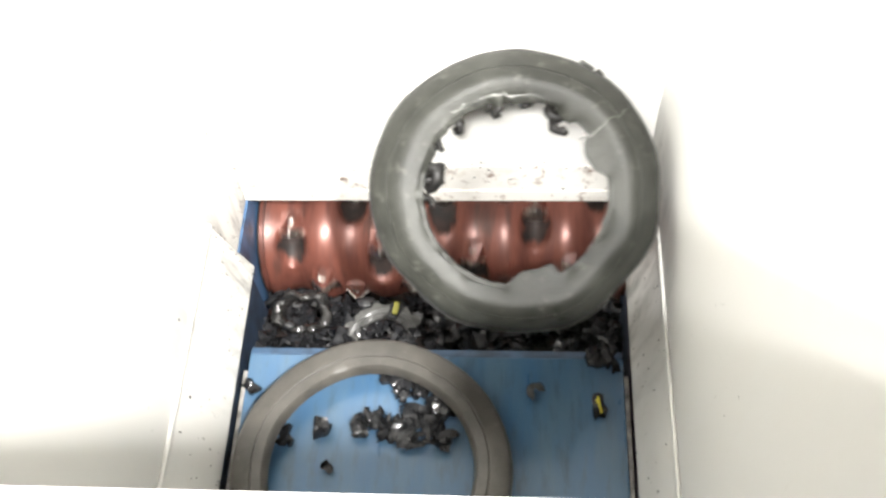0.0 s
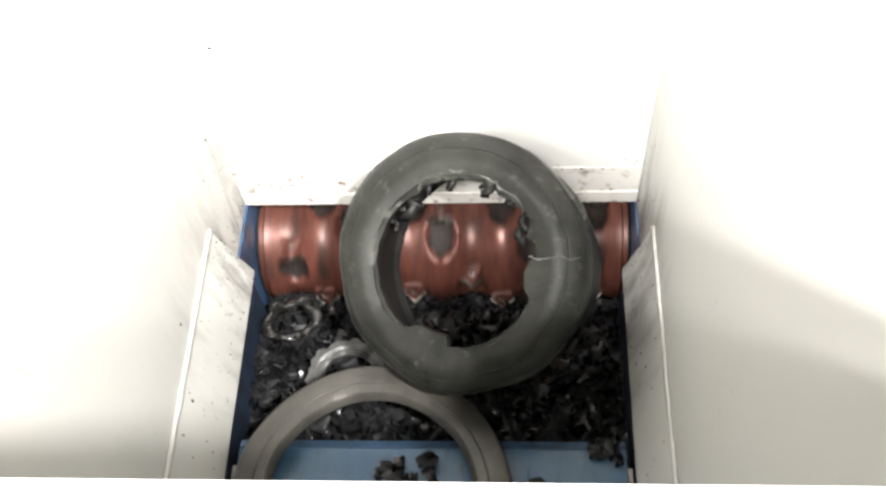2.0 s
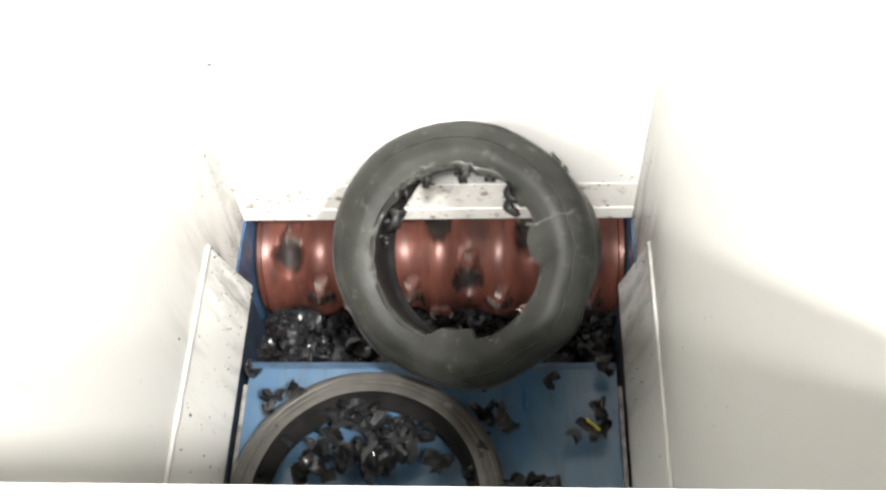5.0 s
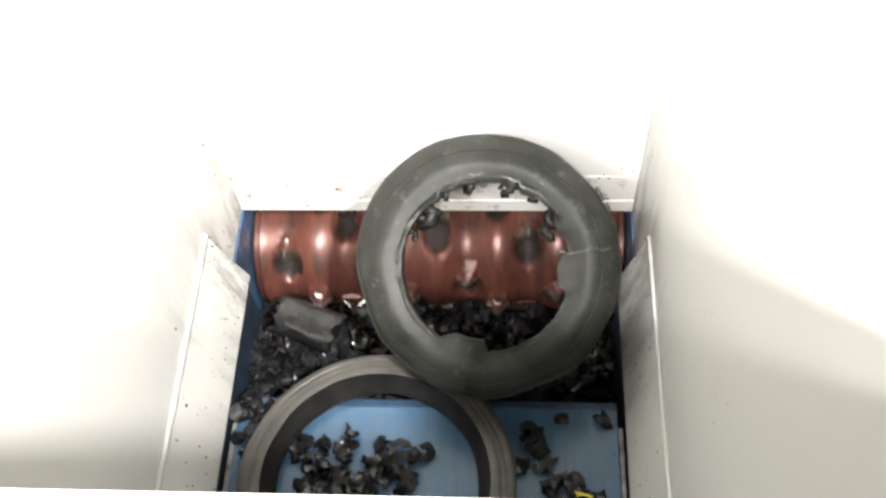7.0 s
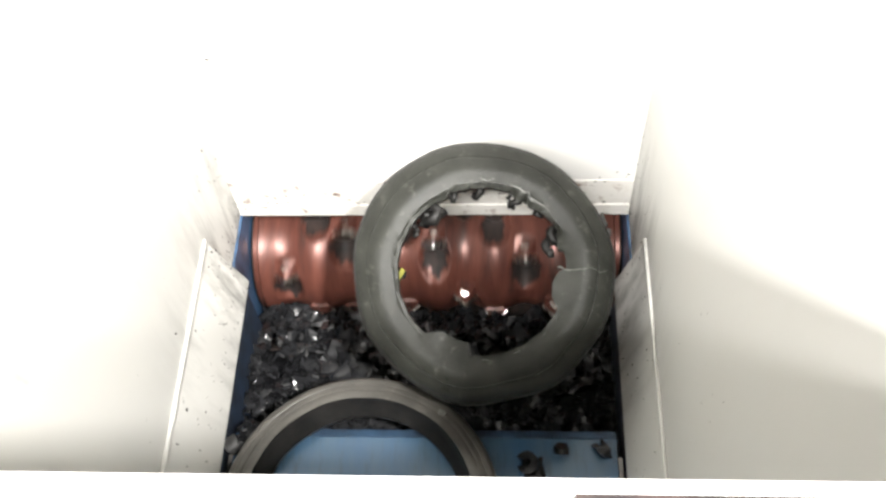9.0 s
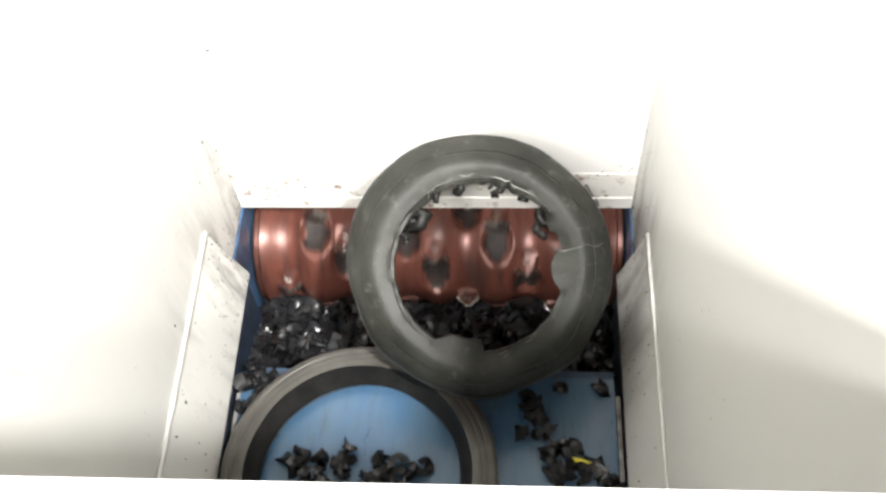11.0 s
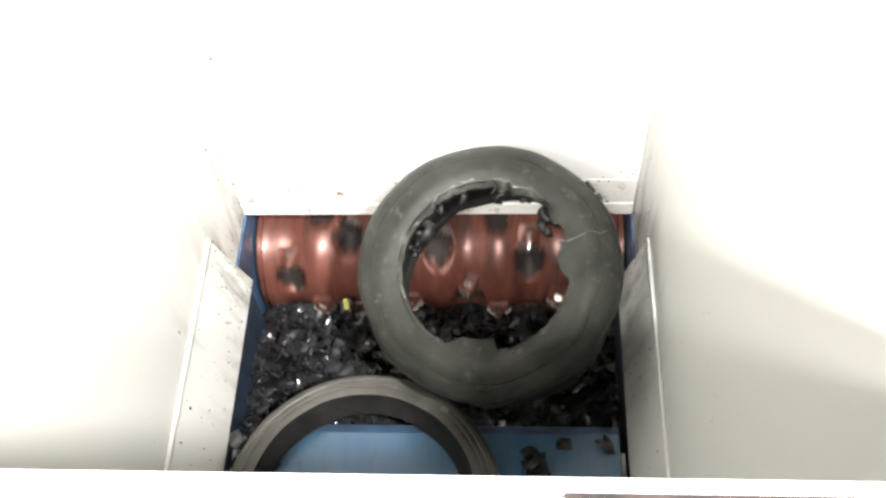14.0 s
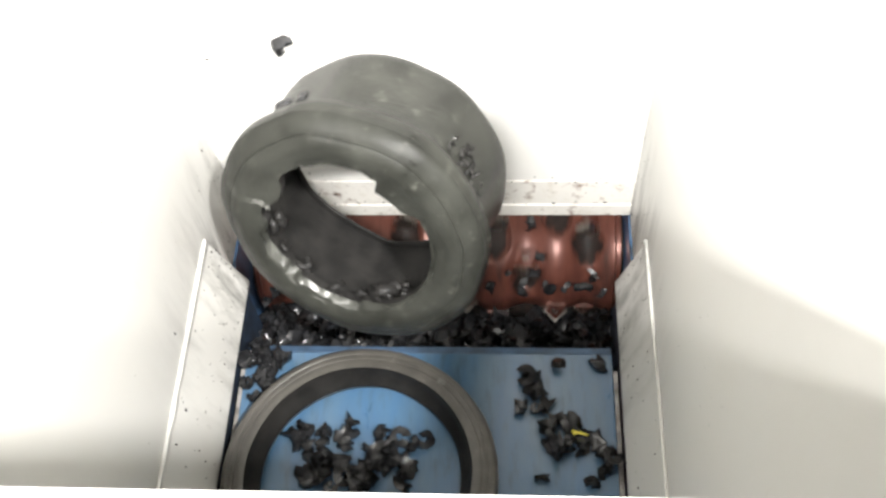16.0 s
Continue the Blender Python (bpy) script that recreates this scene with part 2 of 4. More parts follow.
def chamber():
    c = thing("cutting_chamber", "blue painted steel cutting chamber around the rotor", "machine housing")
    for s in (-1, 1):
        part("side_plate", boxed((s * (HALF - 0.004), -1.5, -1.25), (s * (HALF + 0.03), 0.46, 0.002), 0.002), BLUE_SIDE, c, "blue side plate streaked with grime")
        part("gap_seal", boxed((s * 0.405, -0.9, -0.2), (s * (HALF - 0.005), -0.02, -0.012)), NAVY, c)
    part("back_plate", boxed((-HALF + 0.005, 0.40, -1.25), (HALF - 0.005, 0.43, -0.002)), GRIME, c)
    part("trough", boxed((-HALF + 0.005, -0.62, -0.47), (HALF - 0.005, 0.40, -0.42)), GRIME, c)
    return c


# ---- rotor ----
PITCH = 0.142


def knife_places():
    """Along the shaft and round it, two to a ridge."""
    out = []
    for i in range(11):
        x = (i - 5) * PITCH / 2
        for k in range(3):
            out.append((x, (i * 43 + 120 * k + 20 + 9 * math.sin(i * 2.3)) % 360))
    return out


def rotor():
    r = thing("shredder_rotor", "red-brown ridged steel shredder rotor with bolted square knives", "shredder rotor", pose(0, AXIS_Y, AXIS_Z))
    places = knife_places()
    bm = bmesh.new()
    along, around = 200, 180
    length = 0.868
    rings = []
    for i in range(along + 1):
        x = -length / 2 + length * i / along
        ph = (x / PITCH) % 1.0
        ridge = 0.5 + 0.5 * math.cos(2 * math.pi * ph)
        base = ROTOR_R - 0.020 * (1 - ridge) if abs(x) < 0.42 else ROTOR_R - 0.010
        ring = []
        for j in range(around):
            a = 2 * math.pi * j / around
            rad = base
            for kx, ka in places:
                dx = (x - kx) / 0.029
                da = (math.degrees(a) - ka + 180) % 360 - 180
                # pocket runs ahead of the knife
                u = (da - 15) / 17
                d = dx * dx + u * u
                if d < 1.6:
                    rad -= 0.026 * max(0.0, 1 - d / 1.6) ** 0.6
            ring.append(bm.verts.new((x, -rad * math.cos(a), -rad * math.sin(a))))
        rings.append(ring)
    for i in range(along):
        for j in range(around):
            k = (j + 1) % around
            f = bm.faces.new((rings[i][j], rings[i + 1][j], rings[i + 1][k], rings[i][k]))
            x = -length / 2 + length * (i + 0.5) / along
            a = 360 * (j + 0.5) / around
            for kx, ka in places:
                dx = (x - kx) / 0.029
                u = ((a - ka + 180) % 360 - 180 - 15) / 17
                if dx * dx + u * u < 1.15 + 0.55 * noise.noise((kx * 31, ka, 7.0)) + 0.9 * noise.noise((x * 45, a * 0.09, 3.0)):
                    f.material_index = 1
    for ring in (rings[0], rings[-1]):
        bm.faces.new(ring)
    part("rotor_body", bm, [ROTOR_RED, GRIME], r, smooth=True, sharp=50)
    for s in (-1, 1):
        part("end_disc", revolve([(0.02, -0.002), (0.150, -0.002), (0.152, 0.0), (0.150, 0.002), (0.02, 0.002)], 72, closed=True), GRIME, r, smooth=True, sharp=30,
             m=pose(s * 0.4335, 0, 0, 0, 90, 0))
    knife_me = bolt_me = holder_me = None
    for kx, ka in places:
        a = radians(ka)
        out = Vector((0, -math.cos(a), -math.sin(a)))
        ahead = Vector((0, math.sin(a), -math.cos(a)))
        m = Matrix.Identity(4)
        m.col[0][:3], m.col[1][:3], m.col[2][:3] = Vector((1, 0, 0)), ahead, out
        m.col[3][:3] = Vector((kx, 0, 0)) + out * (ROTOR_R - 0.008 + 0.008 * math.cos(2 * math.pi * kx / PITCH))
        if knife_me is None:
            d = 0.031
            knife = part("knife", prism([(0, -d), (d, 0), (0, d), (-d, 0)], "y", -0.004, 0.012, 0.0015), STEEL, r, "bare steel diamond-set cutting knife")
            hb = prism([(0, -d + 0.001), (d * 0.86, 0), (d * 0.1, d * 0.72), (-d * 0.1, d * 0.72), (-d * 0.86, 0)], "y", -0.046, -0.0045, 0.002)
            for v in hb.verts:
                if v.co.y < -0.02:
                    v.co.z = min(v.co.z, -0.002)
            holder = part("knife_holder", hb, ROTOR_RED, r, "red welded knife holder")
            bolt = part("bolt", revolve([(0.003, -0.004), (0.0045, 0.003), (0.0095, 0.003), (0.0115, 0.0), (0.0115, -0.014)], 12), STEEL, holder, "hexagon bolt end", m=pose(0, -0.026, 0.004, 58, 0, 0))
            knife_me, holder_me, bolt_me = knife.data, holder.data, bolt.data
        else:
            knife, holder, bolt = new("knife", knife_me), new("knife_holder", holder_me), new("bolt", bolt_me)
            knife.parent = holder.parent = r
            bolt.parent = holder
            bolt.matrix_basis = pose(0, -0.026, 0.004, 58, 0, 0)
            tagged(knife, "bare steel diamond-set cutting knife")
        knife.matrix_basis = m
        holder.matrix_basis = m
    return r


# ---- ram ----
RAM_TOP = -0.030


def ram():
    """Its own origin is the middle of the front edge."""
    r = thing("pusher_ram", "blue painted steel ram plate pushing rubber towards the rotor", "pusher ram", pose(0, -0.2, RAM_TOP))
    part("top_plate", boxed((-0.388, -1.1, -0.014), (0.388, -0.020, 0.0), 0.002), BLUE, r, "flat blue top plate, scuffed and dusty")
    part("front_strip", prism([(-0.0195, 0.0), (-0.0005, -0.010), (0.0, -0.016), (0.0, -0.06), (-0.0195, -0.06)], "x", -0.388, 0.388, 0.001), BLUE_DARK, r, "chamfered front edge worn dark")
    part("front_face", boxed((-0.386, -0.018, -0.38), (0.386, -0.002, -0.061)), BLUE_DARK, r)
    for s in (-1, 1):
        part("edge_strip", boxed((s * 0.3885, -1.1, -0.030), (s * 0.3985, -0.055, -0.006), 0.002), RAIL, r, "pale worn steel edge strip")
        part("side_skirt", boxed((s * 0.374, -1.1, -0.1), (s * 0.386, -0.02, -0.0145)), BLUE_DARK, r)
    return r


# ---- big tyre ----
def tyre():
    t = thing("scrap_tyre", "grey dusty scrap tyre with torn inner edge and pale crack", "tyre")
    steps = 160
    k = 0.25 / 0.262

    def wobble(a, z):
        return 0.0042 * noise.noise((math.cos(a) * 2.2, math.sin(a) * 2.2, z * 4)) * 2 + 0.0009 * noise.noise((math.cos(a) * 7, math.sin(a) * 7, 5 + z * 9))

    def rim_radius(deg):
        """The torn hole; 0 degrees lies at the crack."""
        d = deg % 360
        r = 0.166
        if 14 < d < 122:
            e = d + 7 * math.sin(d * 0.083) + 4 * math.sin(d * 0.21)
            r = 0.171 - (0.009 + 0.006 * math.sin(d * 0.13)) * abs(math.sin(math.radians((e - 14) * 180 / 19))) ** 0.6
        if 335 < d or d < 2:
            u = ((d + 25) % 360) / 27
            r = 0.166 - 0.024 * math.sin(math.pi * min(1, max(0, u))) ** 0.5
        if 228 < d < 262:
            r = 0.166 - 0.024 * min(1, (d - 228) / 9)
        return r + 0.0022 * noise.noise((math.cos(math.radians(d)) * 9, math.sin(math.radians(d)) * 9, 2.0))

    def shape(profile, torn, inside):
        def f(i, r, z, a):
            w = wobble(a, z)
            if i in torn:
                rr = rim_radius(math.degrees(a))
                dip = 0.012 * max(0.0, math.sin(math.radians(min(180, max(0, (math.degrees(a) - 10) * 180 / 125))))) ** 0.5 * (1 if torn[i] == 0 else 0.35)
                return (rr + torn[i]) * k, z - 0.003 - dip + 0.5 * w + 0.004 * noise.noise((math.cos(a) * 6, math.sin(a) * 6, 9))
            # the shoulder is pressed out of round on one side
            turn = (math.degrees(a) - 132 + 180) % 360 - 180
            bulge = 0.011 * math.exp(-(turn / 38) ** 2) * min(1, max(0, (r - 0.195) / 0.05)) * (1 if z > -0.062 else 0)
            return (r + w + bulge) * k, z + 0.35 * w
        bm = revolve(profile, steps, f, closed=True)
        for i, face in enumerate(bm.faces):
            face.material_index = 1 if i % len(profile) >= inside else 0
        return bm

    side = [(0.150, 0.0058), (0.166, 0.0062), (0.176, 0.0070), (0.186, 0.0090), (0.195, 0.0112), (0.203, 0.0120), (0.211, 0.0108), (0.218, 0.0084), (0.2240, 0.0056), (0.2262, 0.0042), (0.2268, 0.0016), (0.2280, 0.0014), (0.2288, 0.0024),
            (0.236, -0.0010), (0.243, -0.0055), (0.252, -0.0135), (0.2585, -0.023), (0.2585, -0.030), (0.240, -0.026), (0.205, -0.004), (0.170, -0.009), (0.155, -0.011)]
    part("sidewall", shape(side, {0: 0.0, 1: 0.007, 20: 0.010, 21: 0.0}, 17), [RUBBER, INNER], t, "dusty grey sidewall with a torn scalloped hole", smooth=True, sharp=38)
    tread = [(0.2590, -0.022), (0.2615, -0.034), (0.2615, -0.050), (0.2570, -0.058), (0.2450, -0.067), (0.2380, -0.077), (0.2350, -0.100), (0.2350, -0.140), (0.2380, -0.190),
             (0.2410, -0.226), (0.2405, -0.238), (0.2375, -0.247), (0.2350, -0.246), (0.2345, -0.190), (0.2290, -0.100), (0.234, -0.064), (0.246, -0.045), (0.249, -0.026)]
    part("tread_band", shape(tread, {}, 11), [RUBBER, INNER], t, "smooth worn tread band with a raised shoulder", smooth=True, sharp=45)
    rear = [(0.2380, -0.2475), (0.2355, -0.2520), (0.2290, -0.2530), (0.2225, -0.2520), (0.2205, -0.2490), (0.2225, -0.2450), (0.2290, -0.2465), (0.2355, -0.2465)]
    part("rear_sidewall", shape(rear, {}, 3), [RUBBER, INNER], t, "black torn rear sidewall", smooth=True, sharp=50)
    # the pale crack across the sidewall
    bm = bmesh.new()
    rng = random.Random(8)
    prev = None
    for i in range(15):
        r = (0.150 + 0.097 * i / 14) * k
        a = 0.05 * noise.noise((i * 0.45, 1.5, 0)) + 0.02
        zz = 0.0014 + float(np.interp(r / k, (0.150, 0.166, 0.186, 0.203, 0.218, 0.2285, 0.243, 0.252), (0.0040, 0.0066, 0.0084, 0.0109, 0.0080, 0.0024, -0.0055, -0.0135)))
        w = 0.0009 + 0.0014 * rng.random()
        pts = [bm.verts.new((r * math.cos(a) - w * math.sin(a) * s, r * math.sin(a) + w * math.cos(a) * s, zz + (0.0012 if s == 0 else -0.002))) for s in (-1, 0, 1)]
        if prev:
            for j in range(2):
                bm.faces.new((prev[j], prev[j + 1], pts[j + 1], pts[j]))
        prev = pts
    part("crack", bm, CUT, t, "pale raised crack across the sidewall", smooth=True)
    # curls of rubber and beads caught in the torn edge
    for i, d in enumerate((20, 27, 46, 64, 70, 93, 111, 124, 131, 138, 147)):
        r = (rim_radius(d) - 0.007) * k
        bm = curl(random.Random(40 + i), 1.25 * (0.012, 0.010, 0.006, 0.008, 0.005, 0.009, 0.006, 0.011, 0.014, 0.010, 0.007)[i])
        part("torn_curl", bm, INNER, t, "black rubber curl", smooth=True, m=pose(r * math.cos(radians(d)), r * math.sin(radians(d)), -0.024, 40 * i, 25 * i, 70 * i))
    # the fold's highlight is put into a paler rubber colour
    part("torn_lip", torn_lip(rim_radius, k), LIP, t, "glossy fold along the torn edge, paled to carry its highlight", smooth=True)
    # flaps torn up on the shoulder
    for i, (d, w) in enumerate(((118, 0.026), (124, 0.014), (24, 0.028), (18, 0.016), (205, 0.012))):
        bm = boxed((-w / 2, -0.0035, -0.0025), (w / 2, 0.003, 0.0025), 0.0015)
        for v in bm.verts:
            v.co.y += 0.003 * noise.noise((v.co.x * 90, 3.0 * i, v.co.z * 200)) - 6 * v.co.x ** 2
        part("torn_flap", bm, RUBBER, t, m=pose(0.262 * k * math.cos(radians(d)), 0.262 * k * math.sin(radians(d)), -0.036, 0, 0, d + 90 - 6))
    for i, (d, r, z) in enumerate(((316, 0.250, -0.070), (321, 0.246, -0.078), (310, 0.245, -0.084))):
        part("torn_curl", curl(random.Random(90 + i), 0.010), CHIP, t, "shiny black rubber curl", smooth=True, m=pose(r * k * math.cos(radians(d)), r * k * math.sin(radians(d)), z, 30 * i, 60, d))
    rng = random.Random(95)
    bm = bmesh.new()
    for i in range(16):
        d, z = 232 + rng.gauss(0, 6), -0.118 + rng.gauss(0, 0.016)
        pts, faces = chip_grid(rng, 0.026, 0.008, 0.003)
        m = pose(0.2352 * k * math.cos(radians(d)), 0.2352 * k * math.sin(radians(d)), z, 0, 90, d) @ pose(0, 0, 0, 0, 0, rng.uniform(-30, 30))
        vs = [bm.verts.new(m @ Vector(q)) for q in pts]
        for g in faces:
            bm.faces.new([vs[q] for q in g])
    part("scuffed_patch", bm, RUBBER_CHUNK, t, "glossy patch of torn rubber slivers")
    return t


def torn_lip(rim_radius, k):
    """The crumpled band of rubber along the torn part of the hole."""
    bm = bmesh.new()
    prev = None
    rows, cols = 90, 9
    for i in range(rows + 1):
        d = 32 + 84 * i / rows
        a = radians(d)
        w = math.sin(math.pi * i / rows) ** 0.5 * (0.75 + 0.5 * noise.noise((i * 0.13, 7.0, 0)))
        r0 = rim_radius(d) * k
        dip = 0.012 * max(0.0, math.sin(radians((d - 10) * 180 / 125))) ** 0.5
        row = []
        for j in range(cols):
            u = j / (cols - 1)
            r = r0 + 0.030 * w * u
            face = 0.0008 - dip * max(0.0, 1 - u * 1.5) + 0.007 * min(1, u * 1.3)
            lift = 0.0050 * noise.noise((i * 0.16 + u, u * 2.6, 3.0)) + 0.0012 * noise.noise((i * 0.3, u * 4.0, 8.0))
            row.append(bm.verts.new((r * math.cos(a), r * math.sin(a), face + (0.0032 + lift) * math.sin(math.pi * min(1, 0.12 + 0.95 * u)) ** 0.6 - 0.004 * u ** 4)))
        if prev:
            for j in range(cols - 1):
                bm.faces.new((prev[j], prev[j + 1], row[j + 1], row[j]))
        prev = row
    return bm


def curl(rng, r):
    """A small ring-like curl of rubber."""
    bm = bmesh.new()
    n, turns = 12, 0.6 + 0.35 * rng.random()
    prev = None
    for i in range(n):
        a = 2 * math.pi * turns * i / (n - 1)
        c = Vector((r * math.cos(a), r * math.sin(a), 0.35 * r * a / 3))
        w = r * (0.40 + 0.25 * rng.random())
        ring = [bm.verts.new(c + Vector((math.cos(a) * w * x, math.sin(a) * w * x, w * y))) for x, y in ((1, 1), (-1, 1), (-1, -1), (1, -1))]
        if prev:
            for j in range(4):
                bm.faces.new((prev[j], prev[(j + 1) % 4], ring[(j + 1) % 4], ring[j]))
        else:
            bm.faces.new(ring)
        prev = ring
    bm.faces.new(prev[::-1])
    return bm


def chip_grid(rng, sx, sy, th):
    """Points and faces of one torn, bent rubber chip."""
    n = 4
    bend, twist = rng.uniform(-1.6, 1.6), rng.uniform(-0.9, 0.9)
    top, bot = [], []
    cut = [rng.uniform(0.55, 1.15) for _ in range(16)]
    for i in range(n):
        for j in range(n):
            u, v = i / (n - 1) - 0.5, j / (n - 1) - 0.5
            e = cut[(i * 5 + j * 3) % 16] if i in (0, n - 1) or j in (0, n - 1) else 1
            x, y = u * sx * e, v * sy * e
            z = bend * (u * u - 0.08) * sx + twist * u * v * sy + rng.uniform(-0.14, 0.14) * sy
            t = th * rng.uniform(0.5, 1.3)
            top.append((x, y, z + t / 2))
            bot.append((x + rng.uniform(-0.1, 0.1) * sy, y + rng.uniform(-0.1, 0.1) * sy, z - t / 2))
    m = n * n
    faces = []
    for i in range(n - 1):
        for j in range(n - 1):
            a, b, c, d = i * n + j, (i + 1) * n + j, (i + 1) * n + j + 1, i * n + j + 1
            faces += [(a, b, c, d), (a + m, d + m, c + m, b + m)]
    border = [i * n for i in range(n)] + [(n - 1) * n + j for j in range(1, n)] + [i * n + n - 1 for i in range(n - 2, -1, -1)] + [j for j in range(n - 2, 0, -1)]
    for i in range(len(border)):
        a, b = border[i], border[(i + 1) % len(border)]
        faces.append((b, a, a + m, b + m))
    return top + bot, faces


def chip_mesh(rng, sx, sy, th):
    bm = bmesh.new()
    pts, faces = chip_grid(rng, sx, sy, th)
    vs = [bm.verts.new(p) for p in pts]
    for f in faces:
        bm.faces.new([vs[i] for i in f])
    return bm


# ---- the ring lying on the ram ----
def ring():
    r = thing("rubber_ring", "worn grey-brown rubber ring cut from a tyre", "tyre ring")
    prof = [(0.198, 0.012), (0.203, 0.030), (0.208, 0.0345), (0.226, 0.0350), (0.2285, 0.0325), (0.231, 0.0345), (0.262, 0.0300), (0.269, 0.024), (0.272, 0.012), (0.272, -0.012),
            (0.269, -0.022), (0.263, -0.028), (0.255, -0.0295), (0.2535, -0.0285), (0.252, -0.0300), (0.243, -0.0318), (0.2415, -0.0305), (0.240, -0.0320), (0.229, -0.0340),
            (0.222, -0.0340), (0.219, -0.0280), (0.214, -0.010), (0.204, 0.0)]

    def f(i, rr, z, a):
        w = 0.0016 * noise.noise((math.cos(a) * 2.5, math.sin(a) * 2.5, 20 + z * 10)) * 2
        return rr + w, z + 0.5 * w
    bm = revolve(prof, 144, f, closed=True)
    # inner wall blackened: the hollow's shade is put into its colour
    for i, face in enumerate(bm.faces):
        face.material_index = 1 if i % len(prof) >= 19 else 0
    part("band", bm, [RUBBER_RING, INNER], r, smooth=True, sharp=40)
    part("paint_fleck", chip_mesh(random.Random(5), 0.014, 0.012, 0.002), CUT, r, "pale fleck", m=pose(0.245 * math.cos(2.25), 0.245 * math.sin(2.25), -0.0325))
    return r


# ---- chips ----
def pile():
    """The bed of shredded rubber before the rotor: too many to count."""
    rng = random.Random(11)
    pts, faces = [], []
    for i in range(1500):
        x = rng.uniform(-0.434, 0.434)
        y = rng.uniform(-0.46, 0.07)
        top = -0.166 + 0.022 * noise.noise((x * 7, y * 7, 1.0)) - 0.9 * max(0, y + 0.08) - 0.02 * max(0, x - 0.1) / 0.3 + 0.5 * max(0, abs(x) - 0.36) * (1 if y < -0.04 else 0)
        z = top - 0.035 * rng.random() ** 1.5
        s = rng.choice((0.022, 0.036, 0.048, 0.060, 0.076)) * rng.uniform(0.7, 1.2)
        p, f = chip_grid(rng, s, s * rng.uniform(0.4, 0.9), 0.004 + 0.08 * s)
        m = pose(x, y, z, rng.uniform(-70, 70), rng.uniform(-70, 70), rng.uniform(0, 360))
        o = len(pts)
        pts += [tuple(m @ Vector(q)) for q in p]
        faces += [tuple(o + k for k in g) for g in f]
    me = bpy.data.meshes.new("rubber_chip_bed")
    me.from_pydata(pts, [], faces)
    me.materials.append(CHIP)
    me.polygons.foreach_set("use_smooth", [True] * len(me.polygons))
    me.set_sharp_from_angle(angle=radians(62))
    tagged(new("rubber_chip_bed", me), "bed of glossy black shredded rubber chips", "rubber chips", kind="stuff")
    bm = bmesh.new()
    for i in range(25):
        for j in range(17):
            x, y = -0.432 + 0.864 * i / 24, -0.5 + 0.62 * j / 16
            bm.verts.new((x, y, -0.200 + 0.02 * noise.noise((x * 8, y * 8, 4)) - 0.9 * max(0, y + 0.08)))
    bm.verts.ensure_lookup_table()
    for i in range(24):
        for j in range(16):
            a = i * 17 + j
            bm.faces.new([bm.verts[k] for k in (a, a + 17, a + 18, a + 1)])
    ext = bmesh.ops.extrude_face_region(bm, geom=list(bm.faces))
    for v in ext["geom"]:
        if isinstance(v, bmesh.types.BMVert):
            v.co.z = -0.40
    tagged(mesh_object("rubber_crumb_bed", bm, GRIME), "black rubber crumb under the chips", "rubber crumb", kind="stuff")


def crumbs():
    """Specks of rubber stuck to the hopper's walls."""
    rng = random.Random(21)
    bm = bmesh.new()
    spots = [(-0.388, BACK, 0.522, 0.004), (-0.25, BACK, 0.250, 0.003), (-0.05, BACK, 0.38, 0.0016), (0.2, BACK, 0.45, 0.0014)]
    for i in range(26):
        spots.append((rng.uniform(-0.43, 0.43), BACK, 0.135 + 0.03 * rng.random() ** 2, rng.uniform(0.0008, 0.0022)))
    for i in range(54):
        spots.append((rng.uniform(-0.43, 0.43), BACK - 0.002, rng.choice((0.047, 0.05, 0.085, 0.129)) + rng.gauss(0, 0.004), rng.uniform(0.001, 0.0035)))
    for x, y, z, s in spots:
        bmesh.ops.create_icosphere(bm, subdivisions=1, radius=s, matrix=Matrix.Translation((x, y, z)) @ Matrix.Diagonal((1.6, 0.5, 0.8, 1)))
    walls = [(-HALF, 0.116, 0.319, 0.003), (-HALF, -0.268, 0.27, 0.003)]
    for s in (-1, 1):
        for i in range(90 if s < 0 else 40):
            walls.append((s * HALF, BACK - 0.16 * rng.random() ** 1.8, 0.02 + 0.30 * rng.random() ** 2.2, rng.uniform(0.0005, 0.0024) * rng.uniform(0.5, 1)))
        for i in range(12):
            walls.append((s * HALF, rng.uniform(-0.6, 0.1), rng.uniform(0.25, 0.7), rng.uniform(0.0005, 0.0012)))
    for x, y, z, s in walls:
        bmesh.ops.create_icosphere(bm, subdivisions=1, radius=s, matrix=Matrix.Translation((x, y, z)) @ Matrix.Diagonal((0.5, 1, 1.7, 1)))
    for s in (-1, 1):
        for i in range(80 if s < 0 else 50):
            u = rng.random()
            y = -0.02 - 0.5 * rng.random() ** 1.8
            x = s * (CHAMBER + (HALF - CHAMBER) * u)
            bmesh.ops.create_icosphere(bm, subdivisions=1, radius=rng.uniform(0.0007, 0.002), matrix=Matrix.Translation((x - s * 0.001, y, LEDGE_H * u)))
    bmesh.ops.create_icosphere(bm, subdivisions=1, radius=0.004, matrix=Matrix.Translation((-0.4325, -0.375, 0.165)) @ Matrix.Diagonal((0.6, 1, 1.6, 1)))
    tagged(mesh_object("rubber_crumbs", bm, GRIME), "black rubber specks stuck to the white walls", "rubber crumbs", kind="stuff")


